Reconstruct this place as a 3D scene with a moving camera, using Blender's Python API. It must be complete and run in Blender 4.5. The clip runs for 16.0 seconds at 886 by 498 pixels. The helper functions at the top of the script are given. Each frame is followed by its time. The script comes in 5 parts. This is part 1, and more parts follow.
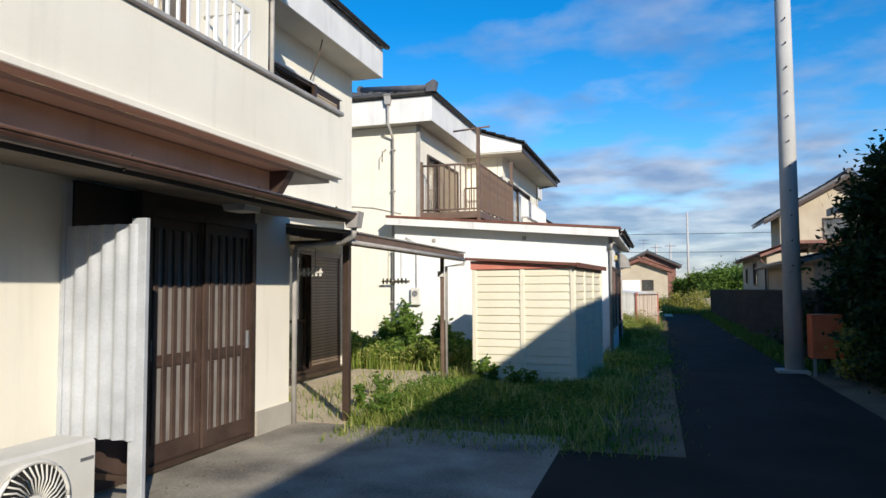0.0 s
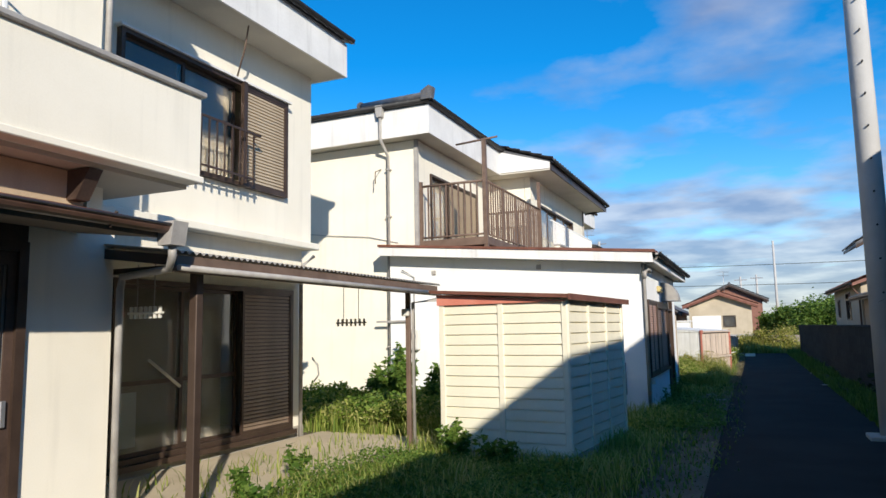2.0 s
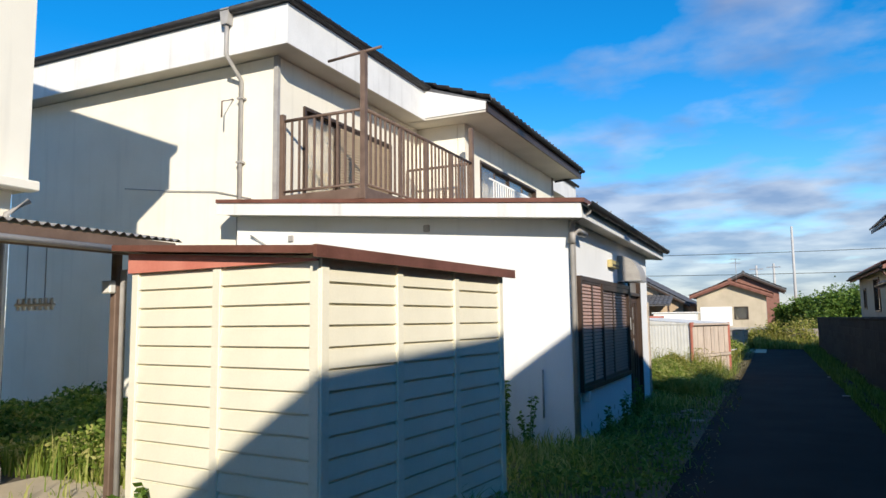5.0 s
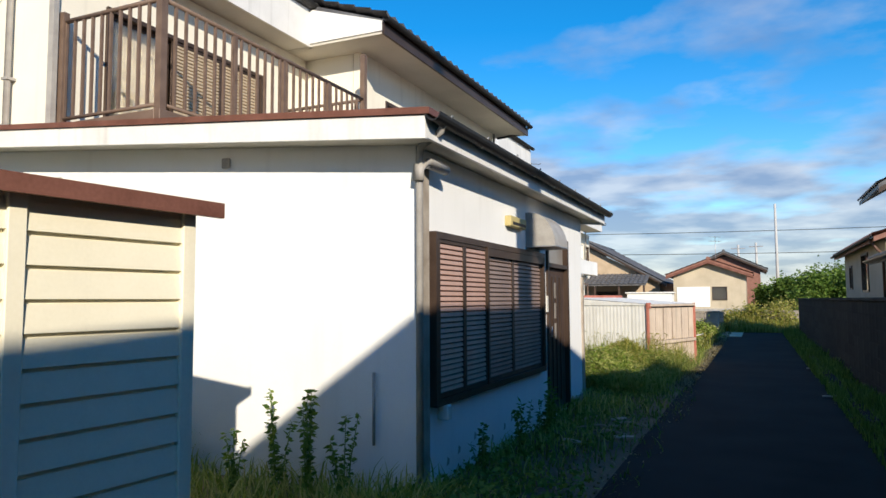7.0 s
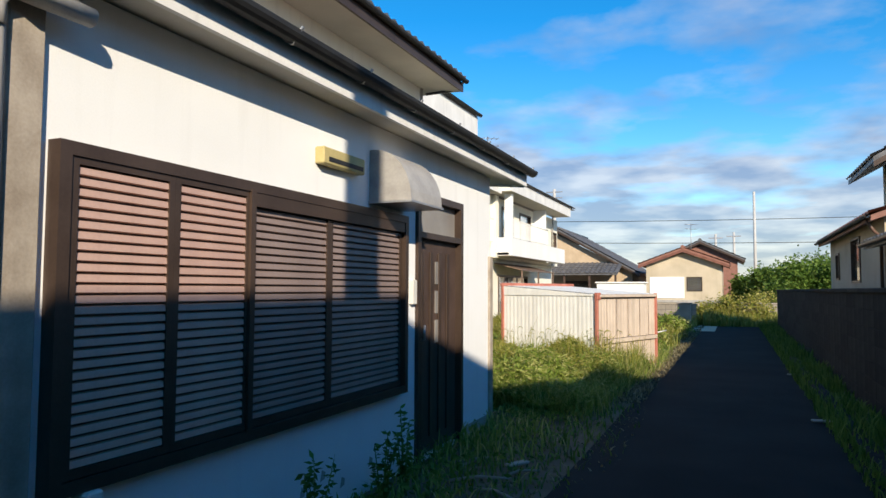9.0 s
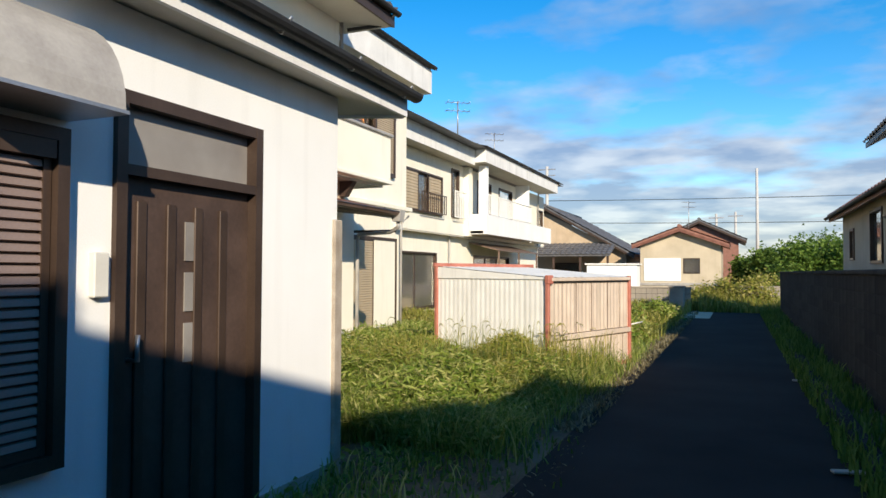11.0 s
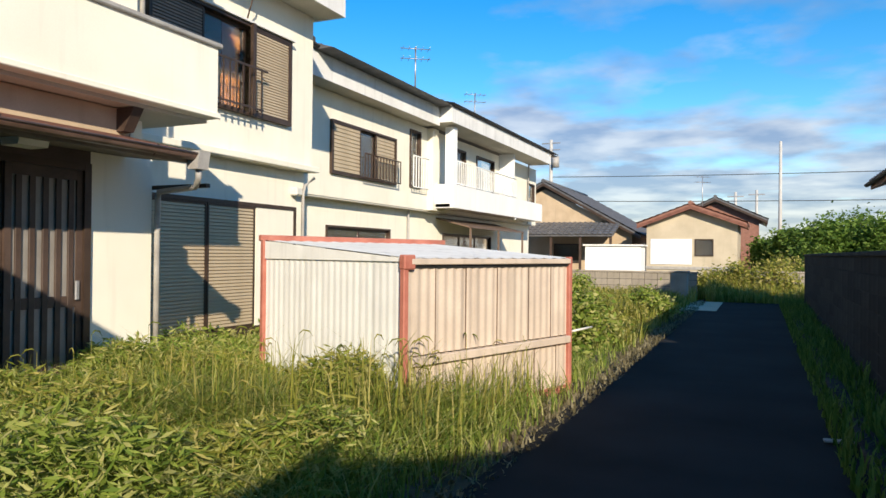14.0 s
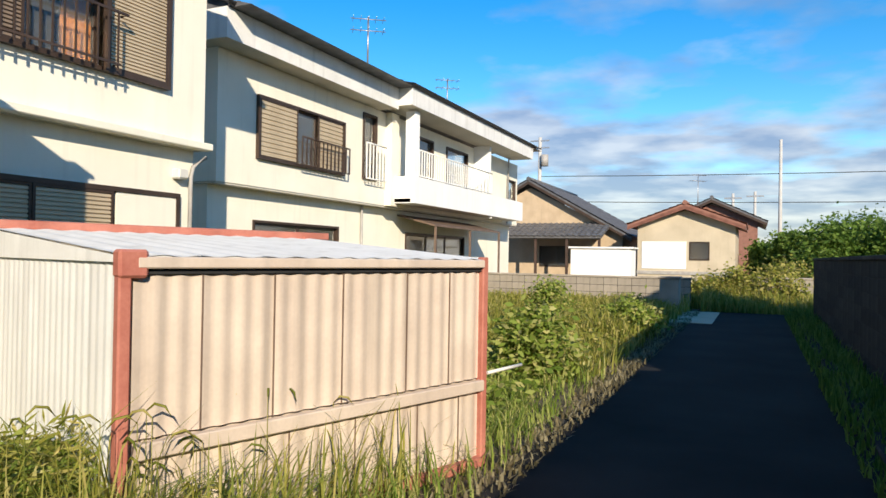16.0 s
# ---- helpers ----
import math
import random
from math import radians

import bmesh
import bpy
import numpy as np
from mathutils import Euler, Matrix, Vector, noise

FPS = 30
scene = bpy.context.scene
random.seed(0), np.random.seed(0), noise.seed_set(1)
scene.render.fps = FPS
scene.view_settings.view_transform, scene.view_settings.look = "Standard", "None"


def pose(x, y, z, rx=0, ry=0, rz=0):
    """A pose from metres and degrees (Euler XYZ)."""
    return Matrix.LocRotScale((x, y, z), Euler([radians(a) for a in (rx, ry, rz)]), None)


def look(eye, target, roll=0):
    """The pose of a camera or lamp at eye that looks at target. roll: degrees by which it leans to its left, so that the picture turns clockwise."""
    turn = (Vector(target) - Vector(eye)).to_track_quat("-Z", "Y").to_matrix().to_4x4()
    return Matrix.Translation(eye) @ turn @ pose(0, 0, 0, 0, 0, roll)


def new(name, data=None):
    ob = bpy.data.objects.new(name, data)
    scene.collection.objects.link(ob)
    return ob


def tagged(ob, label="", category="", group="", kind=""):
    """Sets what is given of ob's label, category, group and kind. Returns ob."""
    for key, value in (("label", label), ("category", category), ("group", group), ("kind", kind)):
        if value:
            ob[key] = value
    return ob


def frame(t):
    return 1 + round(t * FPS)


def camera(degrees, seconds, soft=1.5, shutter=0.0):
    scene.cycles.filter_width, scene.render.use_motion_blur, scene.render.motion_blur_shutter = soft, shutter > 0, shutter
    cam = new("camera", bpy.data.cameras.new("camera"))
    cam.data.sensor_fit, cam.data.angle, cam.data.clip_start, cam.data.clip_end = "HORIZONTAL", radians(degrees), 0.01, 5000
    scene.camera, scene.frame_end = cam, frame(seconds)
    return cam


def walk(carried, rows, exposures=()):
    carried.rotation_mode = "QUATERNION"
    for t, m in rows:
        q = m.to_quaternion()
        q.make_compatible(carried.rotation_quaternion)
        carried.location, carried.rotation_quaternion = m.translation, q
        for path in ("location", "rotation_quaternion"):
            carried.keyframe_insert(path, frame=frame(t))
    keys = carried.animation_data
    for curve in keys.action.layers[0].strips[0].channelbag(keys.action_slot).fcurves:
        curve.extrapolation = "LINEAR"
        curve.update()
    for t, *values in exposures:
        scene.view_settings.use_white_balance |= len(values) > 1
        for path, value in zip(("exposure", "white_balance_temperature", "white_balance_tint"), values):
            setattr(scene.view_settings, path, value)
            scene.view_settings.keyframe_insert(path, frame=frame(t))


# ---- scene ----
cam = camera(65.1, 16.0)
METRES, EYE, TILT, LEAN, TURN = 24.0, 1.5, 0.0, 0.0, 17.1
ROWS = [
    (0.0, 0.0, 0.0, 0.0, 0.02, 3.37, 0.28),
    (0.5, 0.016, 0.0265, 0.0006, 3.76, 4.94, 0.79),
    (1.0, 0.029, 0.0521, 0.0034, 6.23, 6.67, 1.27),
    (1.5, 0.0501, 0.0823, 0.0015, 6.01, 6.57, 0.98),
    (2.0, 0.0648, 0.1104, 0.0007, 6.72, 6.71, 1.12),
    (2.5, 0.0786, 0.1395, 0.0002, 7.16, 6.63, 1.1),
    (3.0, 0.0889, 0.1712, 0.0007, 7.56, 6.34, 1.23),
    (3.5, 0.1034, 0.2005, -0.0009, 7.79, 6.29, 1.2),
    (6.0, 0.1627, 0.3518, -0.0011, 8.04, 5.07, 0.44),
    (6.5, 0.1778, 0.3832, -0.0032, 7.53, 4.43, 0.51),
    (7.0, 0.1865, 0.4141, -0.002, 7.14, 4.23, 0.32),
    (7.5, 0.1978, 0.4443, -0.0034, 6.74, 4.03, 0.23),
    (8.0, 0.206, 0.476, -0.0033, 6.23, 3.77, 0.04),
    (8.5, 0.2186, 0.5053, -0.0031, 5.87, 3.63, -0.12),
    (9.0, 0.2279, 0.5361, -0.0031, 5.63, 3.31, -0.24),
    (9.5, 0.2414, 0.5656, -0.0038, 5.69, 3.19, -0.18),
    (12.0, 0.2893, 0.7082, -0.0029, 5.91, 1.13, -0.37),
    (12.5, 0.3017, 0.7368, -0.0028, 5.96, 1.04, -0.51),
    (13.0, 0.3113, 0.7649, -0.0035, 6.47, 0.69, -0.61),
    (13.5, 0.3227, 0.7902, -0.0033, 7.26, 0.6, -0.58),
    (14.0, 0.3301, 0.8175, -0.0046, 7.48, 0.34, -0.58),
    (14.5, 0.3404, 0.8428, -0.0043, 7.44, 0.58, -0.6),
    (15.0, 0.3467, 0.8703, -0.0047, 7.39, 0.65, -0.75),
    (15.5, 0.3536, 0.8995, -0.0048, 7.31, 0.65, -0.49),
    (16.0, 0.358, 0.9282, -0.0055, 7.22, 0.58, -0.94),
]
walk(cam, [(t, pose(0, 0, EYE, TILT, LEAN, TURN) @ pose(METRES * x, METRES * y, METRES * z, 90 + pitch, roll, yaw)) for t, x, y, z, yaw, pitch, roll in ROWS],
     [(0.0, -0.1, 6750, 12), (3.5, 0.0, 6750, 12), (6.0, 0.0, 6950, 12), (9.5, 0.15, 7450, 12), (12.0, 0.14, 7500, 12), (16.0, 0.17, 7500, 12)])

# ---- world, sun, exposure ----
world = bpy.data.worlds.new("world")
scene.world = world
world.use_nodes = True
SUN_EL, SUN_AZ = 23.1, math.atan2(2.67, -3.57)


def sky():
    nt = world.node_tree
    N, L = nt.nodes, nt.links
    N.clear()
    out, bg = N.new("ShaderNodeOutputWorld"), N.new("ShaderNodeBackground")
    tex = N.new("ShaderNodeTexSky")
    tex.sky_type, tex.sun_disc = "NISHITA", False
    tex.sun_elevation, tex.sun_rotation = radians(SUN_EL), SUN_AZ
    tex.air_density, tex.dust_density, tex.ozone_density = 1.0, 0.0, 3.5
    hs = N.new("ShaderNodeHueSaturation")
    hs.inputs["Saturation"].default_value = 1.42
    hs.inputs["Hue"].default_value = 0.502
    hs.inputs["Value"].default_value = 1.3
    L.new(tex.outputs[0], hs.inputs["Color"])
    co = N.new("ShaderNodeTexCoord")
    sep = N.new("ShaderNodeSeparateXYZ")
    L.new(co.outputs["Generated"], sep.inputs[0])
    # clouds lie in a flat layer: project the direction on a plane
    add = N.new("ShaderNodeMath"); add.operation = "ADD"; add.inputs[1].default_value = 0.13
    L.new(sep.outputs["Z"], add.inputs[0])
    dv = N.new("ShaderNodeVectorMath"); dv.operation = "DIVIDE"
    comb = N.new("ShaderNodeCombineXYZ")
    for i in range(3):
        L.new(add.outputs[0], comb.inputs[i])
    L.new(co.outputs["Generated"], dv.inputs[0]); L.new(comb.outputs[0], dv.inputs[1])
    no = N.new("ShaderNodeTexNoise")
    no.inputs["Scale"].default_value = 1.9
    no.inputs["Detail"].default_value = 7
    no.inputs["Roughness"].default_value = 0.52
    L.new(dv.outputs[0], no.inputs["Vector"])
    # more cover low over the horizon
    mr = N.new("ShaderNodeMapRange")
    mr.inputs["From Min"].default_value, mr.inputs["From Max"].default_value = 0.07, 0.29
    mr.inputs["To Min"].default_value, mr.inputs["To Max"].default_value = 0.36, -0.02
    L.new(sep.outputs["Z"], mr.inputs["Value"])
    sm = N.new("ShaderNodeMath"); sm.operation = "ADD"
    L.new(no.outputs["Fac"], sm.inputs[0]); L.new(mr.outputs[0], sm.inputs[1])
    ramp = N.new("ShaderNodeValToRGB")
    ramp.color_ramp.elements[0].position, ramp.color_ramp.elements[1].position = 0.50, 0.76
    L.new(sm.outputs[0], ramp.inputs[0])
    fac = N.new("ShaderNodeMath"); fac.operation = "MULTIPLY"; fac.inputs[1].default_value = 0.8
    L.new(ramp.outputs[0], fac.inputs[0])
    # cloud colour: lit tops and grey-blue undersides
    n2 = N.new("ShaderNodeTexNoise")
    n2.inputs["Scale"].default_value = 3.1
    n2.inputs["Detail"].default_value = 4
    L.new(dv.outputs[0], n2.inputs["Vector"])
    cr = N.new("ShaderNodeValToRGB")
    cr.color_ramp.elements[0].position, cr.color_ramp.elements[1].position = 0.38, 0.68
    cr.color_ramp.elements[0].color = (1.75, 2.25, 3.6, 1)
    cr.color_ramp.elements[1].color = (4.2, 4.6, 5.4, 1)
    L.new(n2.outputs["Fac"], cr.inputs[0])
    mix = N.new("ShaderNodeMix"); mix.data_type = "RGBA"
    L.new(fac.outputs[0], mix.inputs["Factor"])
    L.new(hs.outputs[0], mix.inputs["A"]); L.new(cr.outputs[0], mix.inputs["B"])
    L.new(mix.outputs["Result"], bg.inputs[0])
    bg.inputs[1].default_value = 0.15
    L.new(bg.outputs[0], out.inputs[0])


sky()
sun = new("sun", bpy.data.lights.new("sun", "SUN"))
sun.data.energy, sun.data.angle, sun.data.color = 5.6, radians(0.55), (1.0, 0.95, 0.84)
sun.matrix_world = look((0, 0, 30), (-2.67, 3.57, 30 - 1.9))


# ---- materials ----
def mat(name, c1, c2, rough=0.8, metal=0.0, scale=3.0, fine=60.0, bump=0.15, streak=0.0, dist=0.01, spec=0.4, rnd=0.0):
    """Two colours mixed by a coarse and a fine noise in metres; streak: runs of dirt down a wall."""
    m = bpy.data.materials.new(name)
    m.use_nodes = True
    N, L = m.node_tree.nodes, m.node_tree.links
    b = N["Principled BSDF"]
    co = N.new("ShaderNodeTexCoord")
    n1, n2 = N.new("ShaderNodeTexNoise"), N.new("ShaderNodeTexNoise")
    n1.inputs["Scale"].default_value, n1.inputs["Detail"].default_value = scale, 6
    n2.inputs["Scale"].default_value, n2.inputs["Detail"].default_value = fine, 3
    L.new(co.outputs["Object"], n1.inputs["Vector"]); L.new(co.outputs["Object"], n2.inputs["Vector"])
    mx = N.new("ShaderNodeMath"); mx.operation = "MULTIPLY_ADD"
    mx.inputs[1].default_value = 0.35
    L.new(n2.outputs["Fac"], mx.inputs[0]); L.new(n1.outputs["Fac"], mx.inputs[2])
    ramp = N.new("ShaderNodeValToRGB")
    ramp.color_ramp.elements[0].position, ramp.color_ramp.elements[1].position = 0.45, 0.88
    ramp.color_ramp.elements[0].color, ramp.color_ramp.elements[1].color = (*c1, 1), (*c2, 1)
    L.new(mx.outputs[0], ramp.inputs[0])
    last = ramp.outputs[0]
    if streak:
        mp = N.new("ShaderNodeMapping"); mp.inputs["Scale"].default_value = (5, 5, 0.35)
        ns = N.new("ShaderNodeTexNoise"); ns.inputs["Scale"].default_value = 1.4; ns.inputs["Detail"].default_value = 8
        rs = N.new("ShaderNodeValToRGB")
        rs.color_ramp.elements[0].position, rs.color_ramp.elements[1].position = 0.55, 0.8
        rs.color_ramp.elements[1].color = (streak, streak, streak, 1)
        L.new(co.outputs["Object"], mp.inputs[0]); L.new(mp.outputs[0], ns.inputs["Vector"]); L.new(ns.outputs["Fac"], rs.inputs[0])
        ms = N.new("ShaderNodeMix"); ms.data_type = "RGBA"
        ms.inputs["B"].default_value = (0.16, 0.14, 0.11, 1)
        L.new(rs.outputs[0], ms.inputs["Factor"]); L.new(last, ms.inputs["A"])
        last = ms.outputs["Result"]
    if rnd:
        oi = N.new("ShaderNodeObjectInfo"); hs = N.new("ShaderNodeHueSaturation")
        mr = N.new("ShaderNodeMapRange"); mr.inputs["To Min"].default_value, mr.inputs["To Max"].default_value = 1 - rnd, 1 + rnd
        L.new(oi.outputs["Random"], mr.inputs["Value"]); L.new(mr.outputs[0], hs.inputs["Value"]); L.new(last, hs.inputs["Color"])
        last = hs.outputs[0]
    L.new(last, b.inputs["Base Color"])
    b.inputs["Roughness"].default_value, b.inputs["Metallic"].default_value = rough, metal
    b.inputs["Specular IOR Level"].default_value = spec
    if bump:
        bp = N.new("ShaderNodeBump")
        bp.inputs["Strength"].default_value, bp.inputs["Distance"].default_value = bump, dist
        L.new(mx.outputs[0], bp.inputs["Height"]); L.new(bp.outputs[0], b.inputs["Normal"])
    return m


def leaf_mat(name, c1, c2, c3):
    m = bpy.data.materials.new(name)
    m.use_nodes = True
    N, L = m.node_tree.nodes, m.node_tree.links
    b = N["Principled BSDF"]
    g = N.new("ShaderNodeNewGeometry")
    ramp = N.new("ShaderNodeValToRGB")
    ramp.color_ramp.elements[0].color, ramp.color_ramp.elements[1].color = (*c1, 1), (*c3, 1)
    e = ramp.color_ramp.elements.new(0.55); e.color = (*c2, 1)
    L.new(g.outputs["Random Per Island"], ramp.inputs[0])
    L.new(ramp.outputs[0], b.inputs["Base Color"])
    b.inputs["Roughness"].default_value = 0.6
    b.inputs["Specular IOR Level"].default_value = 0.25
    tr = N.new("ShaderNodeBsdfTranslucent"); ad = N.new("ShaderNodeMixShader"); ad.inputs[0].default_value = 0.42
    L.new(ramp.outputs[0], tr.inputs[0])
    L.new(b.outputs[0], ad.inputs[1]); L.new(tr.outputs[0], ad.inputs[2])
    L.new(ad.outputs[0], N["Material Output"].inputs[0])
    return m


def glass_mat(name, tint=(0.72, 0.75, 0.75)):
    m = bpy.data.materials.new(name)
    m.use_nodes = True
    b = m.node_tree.nodes["Principled BSDF"]
    b.inputs["Base Color"].default_value = (*tint, 1)
    b.inputs["Roughness"].default_value = 0.04
    b.inputs["IOR"].default_value = 1.5
    b.inputs["Transmission Weight"].default_value = 0.95
    return m


def translucent_mat(name, col, share):
    """Weathered plastic sheet that lets some light through."""
    m = mat(name, tuple(v * 0.8 for v in col), col, 0.35, scale=4, fine=60, bump=0.06, streak=0.3)
    N, L = m.node_tree.nodes, m.node_tree.links
    tr, mx = N.new("ShaderNodeBsdfTranslucent"), N.new("ShaderNodeMixShader")
    tr.inputs[0].default_value = (*col, 1)
    mx.inputs[0].default_value = share
    L.new(N["Principled BSDF"].outputs[0], mx.inputs[1]); L.new(tr.outputs[0], mx.inputs[2])
    L.new(mx.outputs[0], N["Material Output"].inputs[0])
    return m


CREAM = mat("cream_stucco", (0.79, 0.74, 0.62), (0.87, 0.82, 0.70), 0.9, scale=1.2, fine=90, bump=0.25, streak=0.13)
WHITE = mat("white_stucco", (0.78, 0.78, 0.76), (0.86, 0.86, 0.84), 0.9, scale=1.0, fine=110, bump=0.2, streak=0.09)
WHITE_TRIM = mat("white_trim", (0.70, 0.69, 0.66), (0.82, 0.81, 0.78), 0.6, scale=2.0, fine=40, bump=0.05, streak=0.3)
SOFFIT = mat("soffit_board", (0.52, 0.49, 0.42), (0.62, 0.58, 0.50), 0.85, scale=1.5, fine=40, bump=0.05)
TAN_BAND = mat("tan_mortar", (0.44, 0.33, 0.22), (0.55, 0.42, 0.29), 0.9, scale=2, fine=70, bump=0.2, streak=0.2)
BROWN_METAL = mat("brown_aluminium", (0.055, 0.035, 0.026), (0.085, 0.056, 0.042), 0.42, 0.3, scale=4, fine=80, bump=0.03)
RAIL_BROWN = mat("faded_brown_steel", (0.13, 0.085, 0.062), (0.20, 0.135, 0.10), 0.6, 0.1, scale=6, fine=90, bump=0.08)
DARK_WOOD = mat("dark_door_panel", (0.045, 0.028, 0.021), (0.095, 0.06, 0.046), 0.55, scale=3, fine=50, bump=0.06)
SHUTTER = mat("shutter_tan", (0.50, 0.39, 0.26), (0.60, 0.48, 0.33), 0.5, 0.2, scale=3, fine=70, bump=0.05)
SHUTTER_DK = mat("shutter_dark", (0.22, 0.16, 0.115), (0.30, 0.22, 0.165), 0.5, 0.2, scale=3, fine=70, bump=0.05)
SHUTTER_PINK = mat("shutter_rosy", (0.46, 0.29, 0.24), (0.58, 0.38, 0.31), 0.55, 0.1, scale=3, fine=70, bump=0.05)
SHUTTER_GREY = mat("shutter_dusky", (0.24, 0.175, 0.155), (0.34, 0.25, 0.22), 0.5, 0.2, scale=3, fine=70, bump=0.05)
GLASS = glass_mat("window_glass")
FROST = mat("frosted_glass", (0.20, 0.18, 0.165), (0.30, 0.28, 0.255), 0.3, scale=3, fine=200, bump=0.1)
CURTAIN = mat("curtain_cloth", (0.50, 0.40, 0.28), (0.66, 0.55, 0.40), 0.9, scale=4, fine=30, bump=0.2)
ORANGE_CLOTH = mat("orange_curtain", (0.50, 0.17, 0.05), (0.62, 0.26, 0.09), 0.9, scale=4, fine=30, bump=0.2)
INTERIOR = mat("dim_interior", (0.27, 0.21, 0.155), (0.38, 0.30, 0.225), 0.9, scale=2, fine=30, bump=0.05)
TILE = mat("grey_roof_tile", (0.07, 0.07, 0.075), (0.15, 0.15, 0.155), 0.5, scale=4, fine=50, bump=0.2)
TILE_RED = mat("reddish_roof_tile", (0.20, 0.085, 0.06), (0.30, 0.14, 0.10), 0.6, scale=4, fine=50, bump=0.2)
PVC = mat("grey_pvc_pipe", (0.30, 0.28, 0.26), (0.42, 0.40, 0.37), 0.5, scale=6, fine=60, bump=0.05)
PVC_BROWN = mat("brown_gutter", (0.085, 0.045, 0.032), (0.15, 0.085, 0.062), 0.35, scale=5, fine=60, bump=0.04)
CONC = mat("concrete", (0.34, 0.31, 0.26), (0.46, 0.43, 0.37), 0.92, scale=1.6, fine=70, bump=0.35, streak=0.3)
# weathered_block_shade_dark: base colour darkened to carry the shade on the lane wall
CONC_DK = mat("weathered_block_shade_dark", (0.022, 0.021, 0.02), (0.055, 0.052, 0.047), 0.97, scale=1.4, fine=60, bump=0.5, streak=0.3, rnd=0.2, spec=0.1)
BLOCK = mat("old_concrete_block", (0.24, 0.21, 0.17), (0.38, 0.33, 0.27), 0.95, scale=1.6, fine=60, bump=0.5, streak=0.5, rnd=0.12)
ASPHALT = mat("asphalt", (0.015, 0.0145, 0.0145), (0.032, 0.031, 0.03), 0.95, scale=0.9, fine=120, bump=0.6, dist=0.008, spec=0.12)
YARD = mat("sandy_concrete", (0.50, 0.41, 0.28), (0.63, 0.53, 0.38), 0.95, scale=1.3, fine=60, bump=0.4)
FORECOURT = mat("stained_concrete", (0.11, 0.098, 0.082), (0.47, 0.42, 0.33), 0.95, scale=1.1, fine=45, bump=0.4)
SOIL = mat("dry_soil", (0.075, 0.058, 0.038), (0.19, 0.15, 0.10), 0.95, scale=1.1, fine=35, bump=0.6, dist=0.03)
SHED_CREAM = mat("cream_painted_board", (0.74, 0.69, 0.53), (0.84, 0.79, 0.63), 0.6, scale=2, fine=60, bump=0.06, streak=0.15)
BEIGE = mat("beige_mortar", (0.44, 0.37, 0.27), (0.56, 0.48, 0.36), 0.9, scale=1.2, fine=60, bump=0.2, streak=0.2)
OLD_WOOD = mat("weathered_wood", (0.27, 0.22, 0.17), (0.44, 0.38, 0.31), 0.85, scale=6, fine=80, bump=0.3, streak=0.4)
CANOPY = mat("dark_canopy_board", (0.13, 0.105, 0.08), (0.20, 0.165, 0.13), 0.85, scale=2, fine=50, bump=0.06)
RUST_RED = mat("red_oxide_paint", (0.34, 0.10, 0.07), (0.48, 0.18, 0.13), 0.7, scale=5, fine=60, bump=0.15, streak=0.2)
RED_TIN = mat("faded_red_board", (0.56, 0.17, 0.12), (0.66, 0.25, 0.18), 0.6, scale=4, fine=50, bump=0.05)
SHED_ROOF = mat("brown_tin_roof", (0.14, 0.055, 0.035), (0.24, 0.10, 0.07), 0.5, 0.2, scale=4, fine=60, bump=0.1)
TIN_WHITE = mat("white_corrugated_tin", (0.72, 0.71, 0.67), (0.82, 0.81, 0.77), 0.75, 0.0, scale=3, fine=50, bump=0.08, streak=0.3)
TIN_BUFF = mat("buff_corrugated_tin", (0.52, 0.42, 0.34), (0.64, 0.53, 0.43), 0.55, 0.05, scale=3, fine=50, bump=0.08, streak=0.35)
PLASTIC = mat("ivory_plastic", (0.62, 0.60, 0.54), (0.72, 0.70, 0.64), 0.45, scale=4, fine=60, bump=0.02)
POLY = mat("weathered_polycarbonate", (0.34, 0.355, 0.37), (0.48, 0.50, 0.52), 0.35, scale=4, fine=60, bump=0.06, streak=0.3)
POLY_CLEAR = translucent_mat("translucent_sheet", (0.38, 0.36, 0.33), 0.10)
RAIL_WHITE = mat("white_painted_rail", (0.68, 0.68, 0.66), (0.80, 0.80, 0.78), 0.4, scale=5, fine=60, bump=0.04)
POLE = mat("pole_concrete", (0.42, 0.41, 0.39), (0.52, 0.51, 0.49), 0.85, scale=2, fine=80, bump=0.15, streak=0.2)
STEEL = mat("galvanised_steel", (0.35, 0.35, 0.36), (0.48, 0.48, 0.49), 0.4, 0.7, scale=5, fine=60, bump=0.04)
BLACK = mat("black_rubber", (0.015, 0.015, 0.016), (0.03, 0.03, 0.03), 0.6, scale=5, fine=60, bump=0.03)
ORANGE_BOX = mat("orange_box_paint", (0.50, 0.10, 0.03), (0.60, 0.15, 0.05), 0.55, scale=4, fine=60, bump=0.04)
VENT_Y = mat("yellowed_vent", (0.42, 0.34, 0.14), (0.54, 0.44, 0.20), 0.6, scale=8, fine=60, bump=0.05)
TWIG = mat("bark", (0.09, 0.065, 0.045), (0.16, 0.12, 0.085), 0.9, scale=8, fine=60, bump=0.5)
GRASS = leaf_mat("grass_blades", (0.12, 0.20, 0.03), (0.28, 0.35, 0.065), (0.54, 0.50, 0.20))
GRASS_Y = leaf_mat("yellow_grass", (0.15, 0.19, 0.03), (0.32, 0.31, 0.06), (0.52, 0.44, 0.16))
WEED = leaf_mat("weed_leaves", (0.055, 0.12, 0.018), (0.12, 0.21, 0.035), (0.22, 0.31, 0.065))
TREE_LEAF = leaf_mat("tree_leaves", (0.014, 0.03, 0.008), (0.026, 0.05, 0.012), (0.045, 0.075, 0.02))
